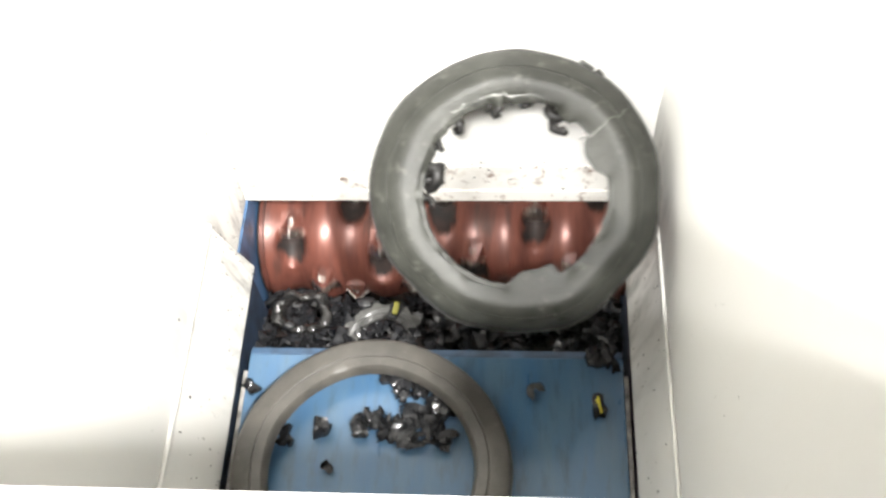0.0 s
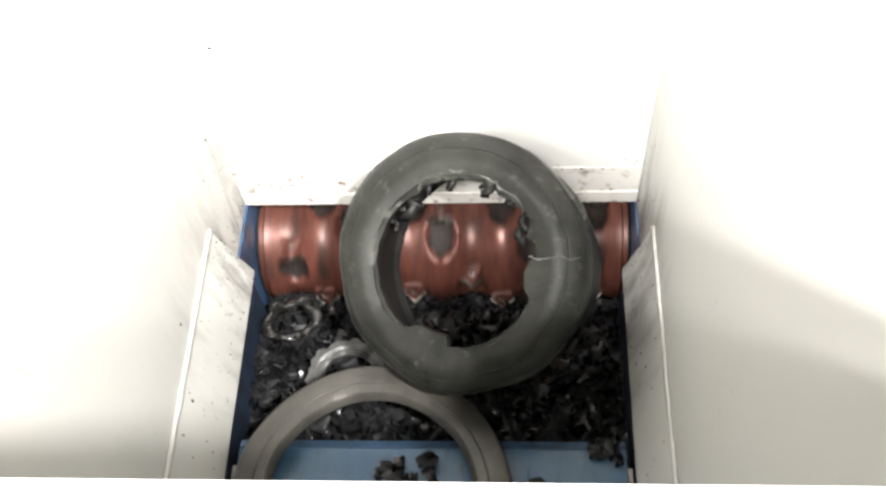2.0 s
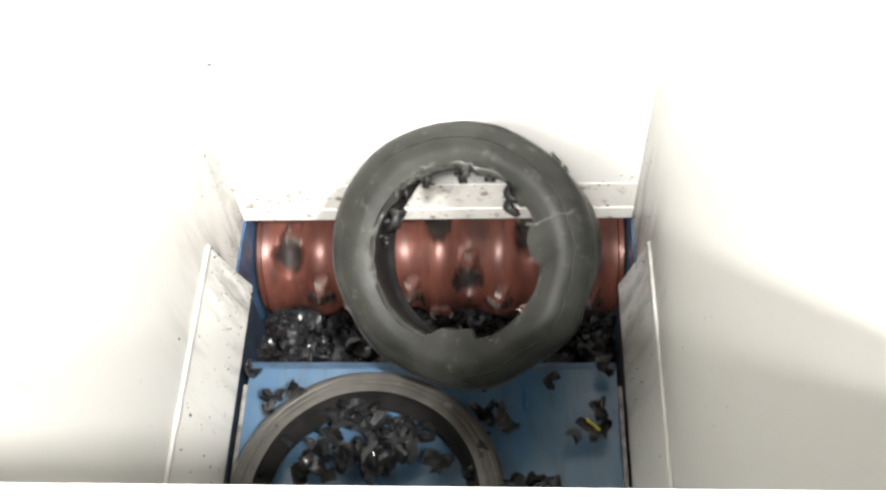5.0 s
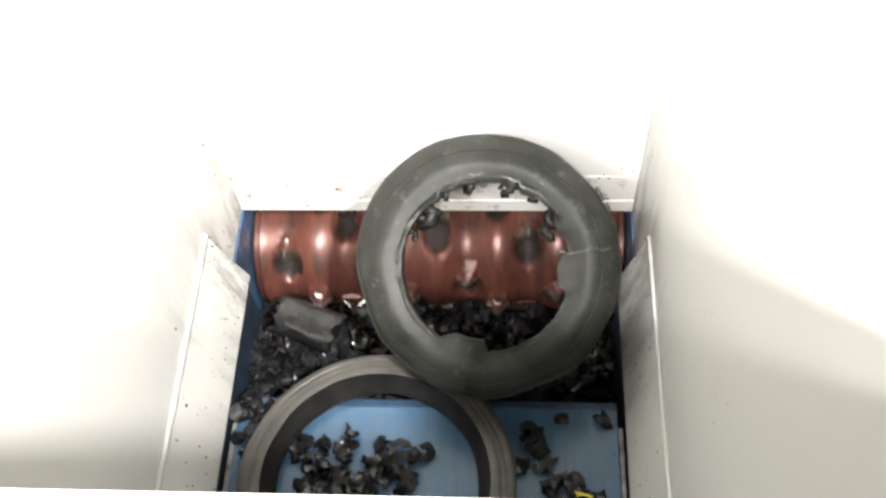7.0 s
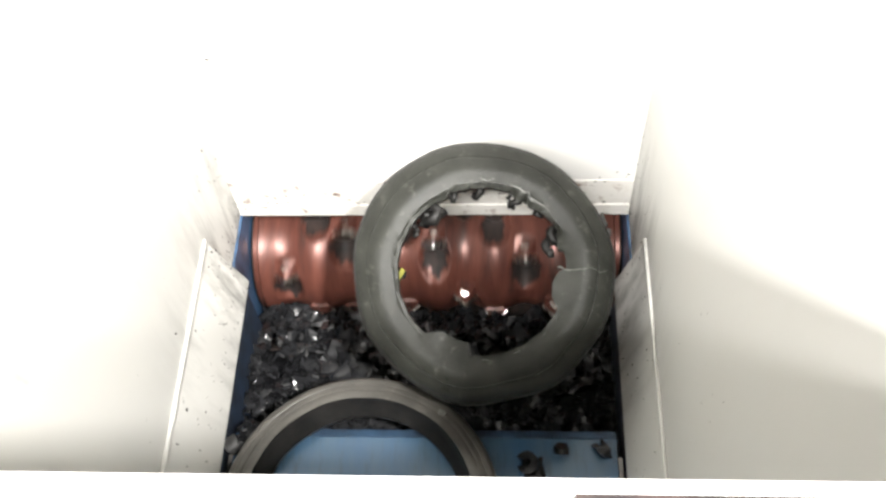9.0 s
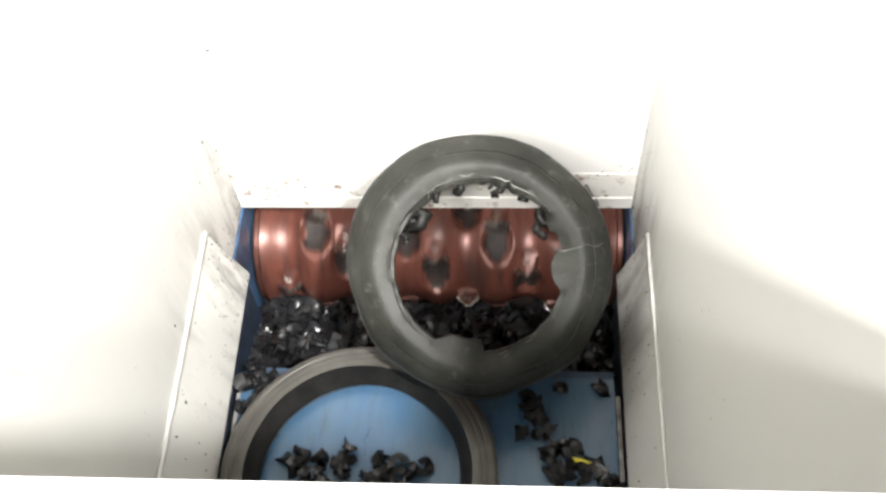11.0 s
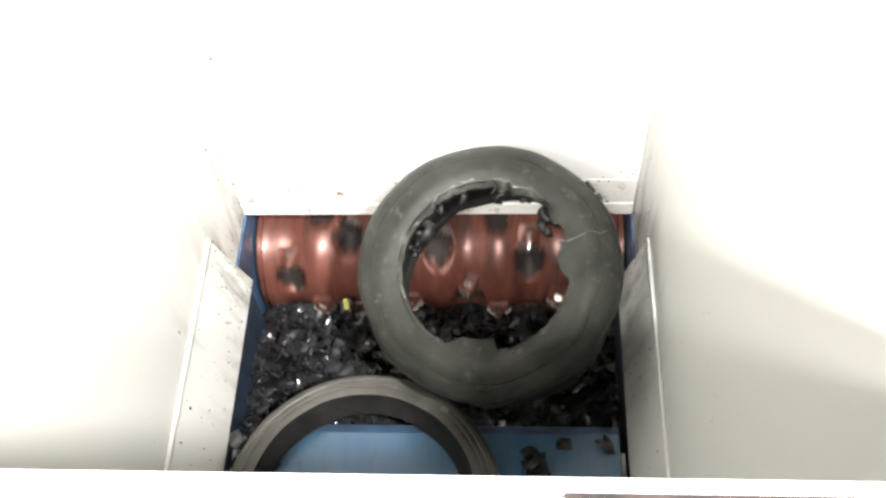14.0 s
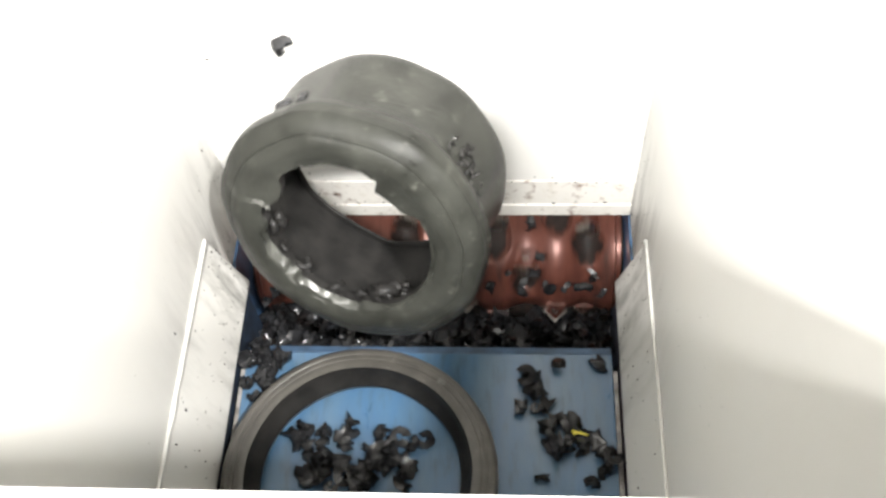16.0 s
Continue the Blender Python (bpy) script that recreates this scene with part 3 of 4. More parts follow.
def ram_chip_places():
    """Places on the ram (from its front edge) before and after the ring is thrown up."""
    rng = random.Random(33)
    out = []
    early = [(-0.062, -0.066), (-0.018, -0.104), (0.006, -0.150), (-0.034, -0.168), (-0.084, -0.188), (-0.112, -0.176), (-0.004, -0.196)]
    late_ring = [(-0.24, -0.22), (-0.17, -0.22), (-0.10, -0.23), (-0.05, -0.22), (-0.03, -0.26), (-0.12, -0.28), (-0.2, -0.28)]
    late_right = [(0.20, -0.08), (0.215, -0.12), (0.235, -0.15), (0.25, -0.19), (0.26, -0.22), (0.29, -0.18), (0.31, -0.2), (0.35, -0.24), (0.34, -0.29)]
    for i in range(36):
        x, y = early[i % 7]
        u, v = late_ring[i % 7]
        out.append(((x + rng.gauss(0, 0.022), y + rng.gauss(0, 0.02)), (u + rng.gauss(0, 0.022), v + rng.gauss(0, 0.018))))
    for i in range(26):
        x, y = early[(i * 3) % 7]
        u, v = late_right[i % 9]
        far = (rng.uniform(-0.3, 0.3), rng.uniform(-0.5, -0.4)) if i > 5 else (x + rng.gauss(0, 0.03), y + rng.gauss(0, 0.03))
        out.append((far, (u + rng.gauss(0, 0.014), v + rng.gauss(0, 0.014))))
    for i in range(12):
        out.append(((rng.uniform(-0.3, 0.3), rng.uniform(-0.52, -0.42)), (-0.345 + rng.gauss(0, 0.02), -0.075 + rng.gauss(0, 0.04))))
    for i in range(14):
        out.append(((early[i % 7][0] + rng.gauss(0.01, 0.025), early[i % 7][1] + rng.gauss(0, 0.02)), (-0.12 + rng.gauss(0, 0.06), -0.30 + rng.gauss(0, 0.02))))
    out += [((-0.207, -0.183), (-0.371, -0.043)), ((-0.215, -0.19), (-0.31, -0.042)), ((-0.291, -0.203), (-0.34, -0.06)), ((-0.28, -0.21), (-0.355, -0.09)), ((-0.199, -0.264), (-0.36, -0.13)),
            ((-0.368, -0.101), (-0.365, -0.02)), ((0.21, -0.098), (0.278, -0.049)), ((0.356, -0.025), (0.36, -0.048)), ((0.34, -0.018), (0.345, -0.21)), ((0.33, -0.03), (0.365, -0.27)),
            ((0.37, -0.04), (0.24, -0.292)), ((0.32, -0.02), (0.338, -0.30))]
    return out


def ram_chips():
    rng = random.Random(50)
    made = []
    for i, (a, b) in enumerate(ram_chip_places()):
        s = rng.uniform(0.026, 0.052)
        ob = mesh_object("rubber_chip", curl(rng, 0.30 * s) if i % 7 == 3 else chip_mesh(rng, s, s * rng.uniform(0.45, 0.85), 0.008 + 0.16 * s), CHIP, smooth=True, sharp=62)
        tagged(ob, "torn glossy black rubber chip lying on the blue ram", "rubber chip", "chips on the ram")
        made.append((ob, a, b, s, [rng.uniform(0, 360) for _ in range(4)], [rng.uniform(-35, 35) for _ in range(4)]))
    ob = mesh_object("rubber_chip", chip_mesh(rng, 0.05, 0.028, 0.010), CHIP)
    tagged(ob, "black rubber chip with a yellow paint mark", "rubber chip", "chips on the ram")
    for lo, hi, turn in (((-0.018, -0.0022), (0.017, 0.0022), 0), ((-0.002, -0.0016), (0.014, 0.0016), 24)):
        part("yellow_mark", boxed((*lo, 0.008), (*hi, 0.0112), 0.0008), YELLOW, ob, "bright yellow paint mark", m=pose(0, 0, 0.002, 0, 0, turn))
    made.append((ob, (0.335, -0.13), (0.313, -0.203), 0.03, [100, 100, 165, 165], [0, 0, 0, 0]))
    return made


def hoppers_chips():
    """Loose chips that jump about before the rotor."""
    rng = random.Random(61)
    made = []
    for i in range(46):
        s = rng.uniform(0.018, 0.042)
        ob = mesh_object("rubber_chip", chip_mesh(rng, s, s * rng.uniform(0.45, 0.9), 0.008 + 0.16 * s), CHIP, smooth=True, sharp=62)
        tagged(ob, "glossy black rubber chip tumbling before the rotor", "rubber chip", "tumbling chips")
        made.append(ob)
    return made


def chunk():
    """A half pipe of thick rubber."""
    outer = [(0.048 * math.cos(a), 0.034 * math.sin(a)) for a in [math.pi * (0.02 + 0.96 * i / 14) for i in range(15)]]
    inner = [(0.036 * math.cos(a), 0.022 * math.sin(a) - 0.002) for a in [math.pi * (0.98 - 0.96 * i / 14) for i in range(15)]]
    bm = prism(outer + inner, "y", -0.075, 0.075)
    bmesh.ops.subdivide_edges(bm, edges=[e for e in bm.edges if abs(e.verts[0].co.y - e.verts[1].co.y) > 0.1], cuts=7)
    for v in bm.verts:
        v.co += 0.006 * noise.noise_vector(v.co * 22)
        if abs(v.co.y) > 0.07:
            v.co.y += 0.020 * noise.noise((v.co.x * 60, v.co.z * 60, v.co.y * 9))
    ob = mesh_object("rubber_chunk", bm, RUBBER_CHUNK, smooth=True, sharp=50)
    return tagged(ob, "thick curved black rubber chunk with torn ends", "rubber chunk")


def loop():
    prof = [(0.046 + 0.011 * math.cos(a), 0.016 * math.sin(a)) for a in [2 * math.pi * i / 10 for i in range(10)]]

    def f(i, r, z, a):
        w = 0.016 * noise.noise((math.cos(a) * 2.2, math.sin(a) * 2.2, 31 + z * 30))
        return r * (1 + 0.18 * math.cos(2 * a)) + w, z * (0.7 + 0.5 * math.sin(a)) + 1.5 * w
    ob = mesh_object("rubber_loop", revolve(prof, 40, f, closed=True), RUBBER_CHUNK, smooth=True)
    return tagged(ob, "ring-shaped loop of torn black rubber among the chips", "rubber loop")


def offcut():
    """A curved, layered strip torn from a tyre's edge, with a jagged rim."""
    bm = bmesh.new()
    prev, first = None, None
    prof = [(0.056, 0.0), (0.058, 0.009), (0.064, 0.012), (0.066, 0.009), (0.072, 0.012), (0.074, 0.009), (0.080, 0.011), (0.082, 0.008), (0.094, 0.007), (0.094, -0.004), (0.070, -0.008)]
    for i in range(49):
        a = radians(-4 + 200 * i / 48)
        torn = 0.010 * noise.noise((i * 0.31, 4.0, 1.0)) + 0.007 * noise.noise((i * 1.7, 9.0, 2.0))
        ring_row = []
        for r, z in prof:
            out = max(0.0, (r - 0.080) / 0.014)
            rr = r + out * torn
            ring_row.append(bm.verts.new((rr * math.cos(a), 0.92 * rr * math.sin(a), z + 0.004 * noise.noise((i * 0.14, r * 30, 5.0)))))
        if prev:
            for j in range(len(prof)):
                l = (j + 1) % len(prof)
                bm.faces.new((prev[j], prev[l], ring_row[l], ring_row[j]))
        else:
            first = ring_row
        prev = ring_row
    bm.faces.new(first)
    bm.faces.new(prev[::-1])
    ob = mesh_object("rubber_offcut", bm, OFFCUT, smooth=True, sharp=35)
    return tagged(ob, "curved grey rubber offcut with layered torn edge", "rubber offcut")


def yellow_scrap():
    ob = mesh_object("rubber_scrap", chip_mesh(random.Random(9), 0.05, 0.034, 0.008), CHIP)
    part("yellow_patch", boxed((-0.014, -0.006, 0.003), (0.014, 0.006, 0.008), 0.002), YELLOW_DULL, ob, "dirty yellow patch")
    return tagged(ob, "black rubber scrap with a yellow patch", "rubber scrap")


hall()
hopper()
chamber()
ROTOR = rotor()
RAM = ram()
TYRE = tyre()
RING = ring()
pile()
crumbs()
RAM_CHIPS = ram_chips()
LOOSE = hoppers_chips()
CHUNK = chunk()
CHUNK_SHORT = chunk()
LOOP = loop()
OFFCUT_STRIP = offcut()
SCRAP = yellow_scrap()

# ---- what moves ----
RAM_STEPS = ((0, -0.176), (0.3, -0.196), (0.5, -0.223), (0.8, -0.278), (1.0, -0.314), (1.2, -0.352), (1.5, -0.380), (1.8, -0.382), (2.0, -0.375), (2.5, -0.327), (2.8, -0.292), (3.0, -0.265),
             (3.5, -0.220), (4.0, -0.164), (4.3, -0.140), (4.8, -0.150), (5.5, -0.240), (6.3, -0.326), (6.5, -0.320), (7.0, -0.271), (7.5, -0.221), (8.0, -0.173), (8.5, -0.235), (9.0, -0.330),
             (9.5, -0.383), (9.8, -0.387), (10.0, -0.364), (10.2, -0.330), (11.0, -0.210), (11.7, -0.135), (12.3, -0.122), (12.5, -0.124), (13.0, -0.179), (13.5, -0.271), (14.0, -0.322),
             (14.3, -0.325), (14.5, -0.314), (15.0, -0.259), (15.5, -0.205), (16.0, -0.140))


def ram_at(t):
    ts, ys = zip(*RAM_STEPS)
    return float(np.interp(t, ts, ys))


def motions():
    walk(ROTOR, [(0.1 * i, pose(0, AXIS_Y, AXIS_Z, 43 * i + 40)) for i in range(161)])
    walk(RAM, [(t, pose(0, y, RAM_TOP)) for t, y in RAM_STEPS])
    walk(TYRE, (
        (0, pose(0.164, -0.102, 0.436, 28.4, -22.7, 30.3)),
        (0.1, pose(0.132, -0.084, 0.412, 25.9, -25.1, 28)),
        (0.3, pose(0.125, -0.072, 0.391, 21.3, -29, 25.6)),
        (0.5, pose(0.103, -0.081, 0.354, 26.7, -32.8, 18.6)),
        (0.7, pose(0.09, -0.101, 0.355, 26.7, -34.4, 12.4)),
        (0.8, pose(0.083, -0.124, 0.328, 25.1, -31.4, 13.1)),
        (1, pose(0.042, -0.17, 0.383, 26.7, -27, 14.4)),
        (1.1, pose(0.029, -0.166, 0.366, 26.6, -25.9, 14.4)),
        (1.2, pose(0.023, -0.164, 0.355, 25.2, -25.2, 12.2)),
        (1.3, pose(0.055, -0.169, 0.347, 26.3, -8.4, 2.9)),
        (1.4, pose(0.055, -0.171, 0.336, 25.9, -6.7, 3.2)),
        (1.5, pose(0.005, -0.113, 0.394, 0.1, -30.7, 32.2)),
        (1.6, pose(-0.044, -0.108, 0.347, -0.6, -29.3, 40.4)),
        (1.7, pose(-0.011, -0.119, 0.276, 14.7, -28.3, 17.4)),
        (1.8, pose(0.055, -0.14, 0.264, 26, -17.8, -0.3)),
        (2, pose(0.059, -0.135, 0.258, 29.6, -14.3, -6.2)),
        (2.2, pose(0.068, -0.152, 0.302, 26.3, -18.7, -2)),
        (2.5, pose(0.078, -0.133, 0.294, 19.3, -20, 12.3)),
        (2.7, pose(0.103, -0.129, 0.298, 26.9, -18.6, 7)),
        (3, pose(0.126, -0.132, 0.32, 37.9, -14, -0)),
        (3.2, pose(0.128, -0.133, 0.326, 35.5, -11.7, 3.7)),
        (3.4, pose(0.145, -0.094, 0.427, 36.4, -10, 6.3)),
        (3.5, pose(0.13, -0.108, 0.446, 34.2, -9.6, 7.5)),
        (3.7, pose(0.103, -0.124, 0.402, 31.3, -24.8, 19.6)),
        (3.9, pose(0.095, -0.105, 0.411, 28.7, -32.4, 25.2)),
        (4, pose(0.098, -0.111, 0.435, 20.7, -41.5, 29.9)),
        (4.1, pose(0.077, -0.089, 0.433, -5.2, -37.8, 57.7)),
        (4.2, pose(-0.039, -0.067, 0.462, -37.8, -29.5, 85.9)),
        (4.6, pose(0.013, -0.118, 0.404, 4.2, -43.8, 41.5)),
        (5.2, pose(0.08, -0.13, 0.308, 30.4, -15.9, 5.2)),
        (5.8, pose(0.084, -0.131, 0.285, 31.5, -13.6, -2.3)),
        (6.3, pose(0.081, -0.137, 0.271, 31.1, -16.9, -4.8)),
        (6.5, pose(0.101, -0.152, 0.284, 30.9, -17.7, -4.8)),
        (6.7, pose(0.098, -0.148, 0.286, 30.9, -16.2, -3.1)),
        (7, pose(0.122, -0.134, 0.273, 31, -10.8, 3.9)),
        (7.2, pose(0.106, -0.115, 0.269, 31.6, -7.7, 4)),
        (7.4, pose(0.086, -0.114, 0.325, 33.3, -4.2, 3.1)),
        (7.5, pose(0.085, -0.132, 0.35, 33.3, -2.8, 3.2)),
        (7.6, pose(0.096, -0.122, 0.341, 33.3, -3.1, 3)),
        (7.7, pose(0.019, -0.113, 0.387, 34.5, 1.3, 0.9)),
        (7.8, pose(0.084, -0.165, 0.402, 49.3, 2, 1.4)),
        (7.9, pose(0.162, -0.169, 0.385, 33.3, 5.9, 1.6)),
        (8, pose(0.095, -0.146, 0.364, 32.8, -0.7, -0.4)),
        (8.1, pose(0.143, -0.077, 0.371, 34.3, -5.5, -1.4)),
        (8.2, pose(0.146, -0.092, 0.351, 33.7, -7.6, -1.5)),
        (8.3, pose(0.141, -0.085, 0.3, 33.1, -6.4, -1.8)),
        (8.5, pose(0.12, -0.083, 0.276, 32.9, -8.5, -0.8)),
        (8.8, pose(0.123, -0.118, 0.275, 27.3, -6.1, -2.2)),
        (9, pose(0.12, -0.137, 0.275, 24.2, -2.7, -1.8)),
        (9.5, pose(0.124, -0.111, 0.22, 25.3, -2.7, -1.6)),
        (9.8, pose(0.135, -0.147, 0.268, 25.4, -3.6, 0.1)),
        (10, pose(0.129, -0.144, 0.265, 25.8, -4.5, 2.5)),
        (10.2, pose(0.132, -0.121, 0.271, 27.5, -6, 5.5)),
        (10.8, pose(0.123, -0.14, 0.264, 31.2, -6.6, 8)),
        (11.5, pose(0.087, -0.122, 0.301, 32.6, -15.5, 14.7)),
        (11.9, pose(0.049, -0.076, 0.339, 25.3, -33.6, 24.3)),
        (12.3, pose(-0.055, -0.076, 0.421, -11.6, -46.3, 43.9)),
        (12.4, pose(-0.056, -0.094, 0.425, -10.5, -37.7, 56)),
        (12.5, pose(-0.065, -0.055, 0.406, -6.4, -37, 55.1)),
        (12.6, pose(-0.061, -0.081, 0.419, -8.6, -35.4, 60.5)),
        (12.7, pose(-0.036, -0.088, 0.386, -5.1, -36.8, 53.1)),
        (12.9, pose(-0.044, -0.082, 0.355, -2.5, -38, 47.4)),
        (13, pose(-0.03, -0.092, 0.354, 4.4, -38.6, 40.2)),
        (13.1, pose(0.01, -0.12, 0.332, 15.5, -34.9, 27.6)),
        (13.2, pose(0.041, -0.118, 0.31, 25.7, -26.9, 16.1)),
        (13.3, pose(0.06, -0.128, 0.301, 31.2, -14.7, 2)),
        (13.4, pose(0.12, -0.146, 0.322, 33.3, -0.9, -7.9)),
        (13.5, pose(0.122, -0.142, 0.327, 32.6, 1.5, -10.6)),
        (13.6, pose(0.124, -0.149, 0.297, 28.8, -2, -6.2)),
        (13.8, pose(0.125, -0.153, 0.299, 21.8, -8.2, 3)),
        (14, pose(0.123, -0.143, 0.295, 13.8, -12.4, 12.5)),
        (14.3, pose(0.121, -0.14, 0.283, 14.9, -13.2, 15.5)),
        (14.5, pose(0.124, -0.135, 0.285, 16.2, -13.3, 15.3)),
        (14.8, pose(0.121, -0.129, 0.301, 19.7, -11.4, 8.8)),
        (15, pose(0.121, -0.125, 0.301, 21.7, -9.5, 4)),
        (15.2, pose(0.116, -0.107, 0.322, 24.4, -7.4, -0.8)),
        (15.4, pose(0.141, -0.091, 0.325, 26.2, -6.8, -4)),
        (15.5, pose(0.135, -0.096, 0.334, 26.1, -7, -2.5)),
        (15.6, pose(0.092, -0.073, 0.304, 27, -15, 14.2)),
        (15.7, pose(-0.057, -0.074, 0.349, -18.2, -31.7, 76.5)),
        (15.8, pose(-0.184, -0.027, 0.347, -47, -31.8, 128.7)),
        (15.9, pose(-0.141, -0.091, 0.378, -64.8, -24.5, 151.9)),
        (16, pose(-0.115, -0.151, 0.415, -72.5, -15.1, 160.4)),
    ))
    z0 = RAM_TOP + 0.035
    walk(RING, (
        (0, pose(-0.108, -0.458, z0)), (0.5, pose(-0.109, -0.475, z0)), (1.0, pose(-0.108, -0.500, z0)), (1.5, pose(-0.107, -0.517, z0)), (2.0, pose(-0.107, -0.512, z0)),
        (2.5, pose(-0.108, -0.480, z0)), (3.0, pose(-0.108, -0.455, z0)), (3.5, pose(-0.108, -0.443, z0)), (3.9, pose(-0.110, -0.440, z0)), (4.0, pose(-0.124, -0.350, 0.125, -34, 6, -2)),
        (4.1, pose(-0.119, -0.317, 0.211, -31, 36, -10)), (4.2, pose(-0.116, -0.299, 0.288, -17, 81, -15)), (4.35, pose(-0.120, -0.42, 0.24, 0, 112, -4)), (4.6, pose(-0.114, -0.50, 0.12, 0, 155, 0)), (4.75, pose(-0.112, -0.50, 0.05, 0, 172, 0)),
        (4.9, pose(-0.112, -0.49, z0, 0, 180, 0)), (6.3, pose(-0.085, -0.500, z0, 0, 180, 0)), (6.5, pose(-0.085, -0.495, z0, 0, 180, 0)), (7.0, pose(-0.085, -0.470, z0, 0, 180, 0)),
        (7.5, pose(-0.085, -0.465, z0, 0, 180, 0)), (8.0, pose(-0.085, -0.480, z0, 0, 180, 0)), (8.5, pose(-0.113, -0.492, z0, 0, 180, 0)), (9.0, pose(-0.115, -0.515, z0, 0, 180, 0)),
        (9.5, pose(-0.115, -0.520, z0, 0, 180, 0)), (10.2, pose(-0.115, -0.515, z0, 0, 180, 0)), (11.2, pose(-0.120, -0.44, z0, 0, 180, 0)), (12.0, pose(-0.125, -0.392, z0, 0, 180, 0)),
        (12.3, pose(-0.125, -0.392, z0, 0, 180, 0)), (12.4, pose(-0.120, -0.43, z0 + 0.02, 3, 180, 0)), (12.5, pose(-0.118, -0.470, z0, 0, 180, 0)), (13.0, pose(-0.116, -0.482, z0, 0, 180, 0)),
        (13.5, pose(-0.116, -0.500, z0, 0, 180, 0)), (14.5, pose(-0.116, -0.512, z0, 0, 180, 0)), (15.0, pose(-0.117, -0.495, z0, 0, 180, 0)), (15.5, pose(-0.118, -0.462, z0, 0, 180, 0)),
        (16.0, pose(-0.118, -0.447, z0, 0, 180, 0))))
    times = [t for t, _ in RAM_STEPS]
    for ob, a, b, s, turns, tilts in RAM_CHIPS:
        rows = []
        for t in times:
            y, z = ram_at(t), RAM_TOP + 0.006 + 0.16 * s
            if t <= 4.25:
                rows.append((t, pose(a[0], y + a[1], z, tilts[0], tilts[1], turns[0])))
            elif t < 5:
                k = 0.5
                rows.append((t, pose(a[0] + k * (b[0] - a[0]), y + a[1] + k * (b[1] - a[1]), z + 0.05, tilts[0] + 60, tilts[1], turns[0] + 0.5 * ((turns[2] - turns[0]) % 80))))
            else:
                # the ring holds its own chips back while the ram slides forward under them
                held = min(0.100, max(0.0, -0.173 - y)) if t <= 8.0 and -0.28 < b[0] < 0.03 and b[1] < -0.15 else 0.0
                rows.append((t, pose(b[0], y + b[1] + held, z, tilts[2], tilts[3], turns[0] + ((turns[2] - turns[0]) % 80))))
        walk(ob, rows)
    flights = {0: ((1.0, (0.305, 0.12, 0.42)), (1.1, (0.40, 0.13, 0.45))), 1: ((3.6, (-0.20, 0.1, 0.40)), (3.7, (-0.16, 0.1, 0.58)), (3.8, (-0.14, 0.1, 0.42))),
               2: ((12.2, (0.36, 0.08, 0.12)), (12.3, (0.41, 0.1, 0.20)), (12.4, (0.40, 0.12, 0.25))), 3: ((12.4, (-0.20, 0.1, 0.46)), (12.5, (-0.117, 0.1, 0.605)), (12.6, (-0.10, 0.1, 0.45))),
               4: ((12.4, (-0.33, 0.10, 0.05)), (12.5, (-0.35, 0.14, 0.13)), (12.6, (-0.34, 0.12, 0.02))), 5: ((15.9, (-0.19, 0.1, 0.44)), (16.0, (-0.222, 0.1, 0.635))),
               6: ((8.0, (0.20, 0.1, 0.30)), (8.1, (0.29, 0.12, 0.50)), (8.2, (0.35, 0.13, 0.42)), (8.3, (0.37, 0.14, 0.30)), (8.4, (0.385, 0.145, 0.24)), (8.5, (0.395, 0.15, 0.20)), (8.6, (0.40, 0.15, 0.12))),
               7: ((15.8, (0.15, 0.1, 0.02)), (15.9, (0.20, 0.12, 0.06)), (16.0, (0.22, 0.12, 0.04))),
               8: ((5.6, (-0.36, 0.12, 0.20)), (5.8, (-0.385, 0.150, 0.142)), (6.3, (-0.385, 0.150, 0.140)), (6.7, (-0.385, 0.150, 0.140)), (6.9, (-0.380, 0.13, 0.06))),
               9: ((7.9, (-0.28, 0.1, 0.05)), (8.0, (-0.30, 0.14, 0.13)), (8.1, (-0.32, 0.14, 0.09)), (8.2, (-0.33, 0.1, 0.0))),
               10: ((12.2, (0.30, 0.06, 0.0)), (12.3, (0.36, 0.12, 0.10)), (12.4, (0.38, 0.08, 0.02))), 11: ((1.0, (-0.36, 0.12, 0.12)), (1.1, (-0.34, 0.12, 0.05))),
               12: ((12.3, (0.405, -0.16, 0.10)), (12.4, (0.39, -0.20, 0.02))), 13: ((4.1, (-0.30, 0.1, 0.15)), (4.2, (-0.24, 0.1, 0.24))), 14: ((7.9, (0.06, 0.05, 0.50)), (8.0, (0.085, 0.06, 0.545)), (8.1, (0.10, 0.08, 0.45)))}
    # the burst of chips when the tyre rolls over at the end
    for i, (x, y, z) in enumerate(((0.13, 0.04, -0.09), (0.17, 0.05, -0.05), (0.20, 0.04, -0.10), (0.24, 0.06, 0.00), (0.26, 0.03, -0.09), (0.30, 0.04, -0.10), (0.34, 0.03, -0.08), (0.38, 0.02, -0.09),
                                   (0.23, 0.05, -0.05), (0.36, 0.04, -0.05), (-0.36, 0.02, -0.08), (-0.32, 0.04, -0.05), (-0.37, -0.02, -0.06), (-0.28, 0.0, -0.09), (-0.12, 0.05, -0.04), (-0.06, 0.06, -0.05))):
        flights[20 + i] = ((15.8, (x - 0.02, y - 0.01, -0.13)), (15.9, (x - 0.01, y, z - 0.02)), (16.0, (x, y, z)))
    rng = random.Random(77)
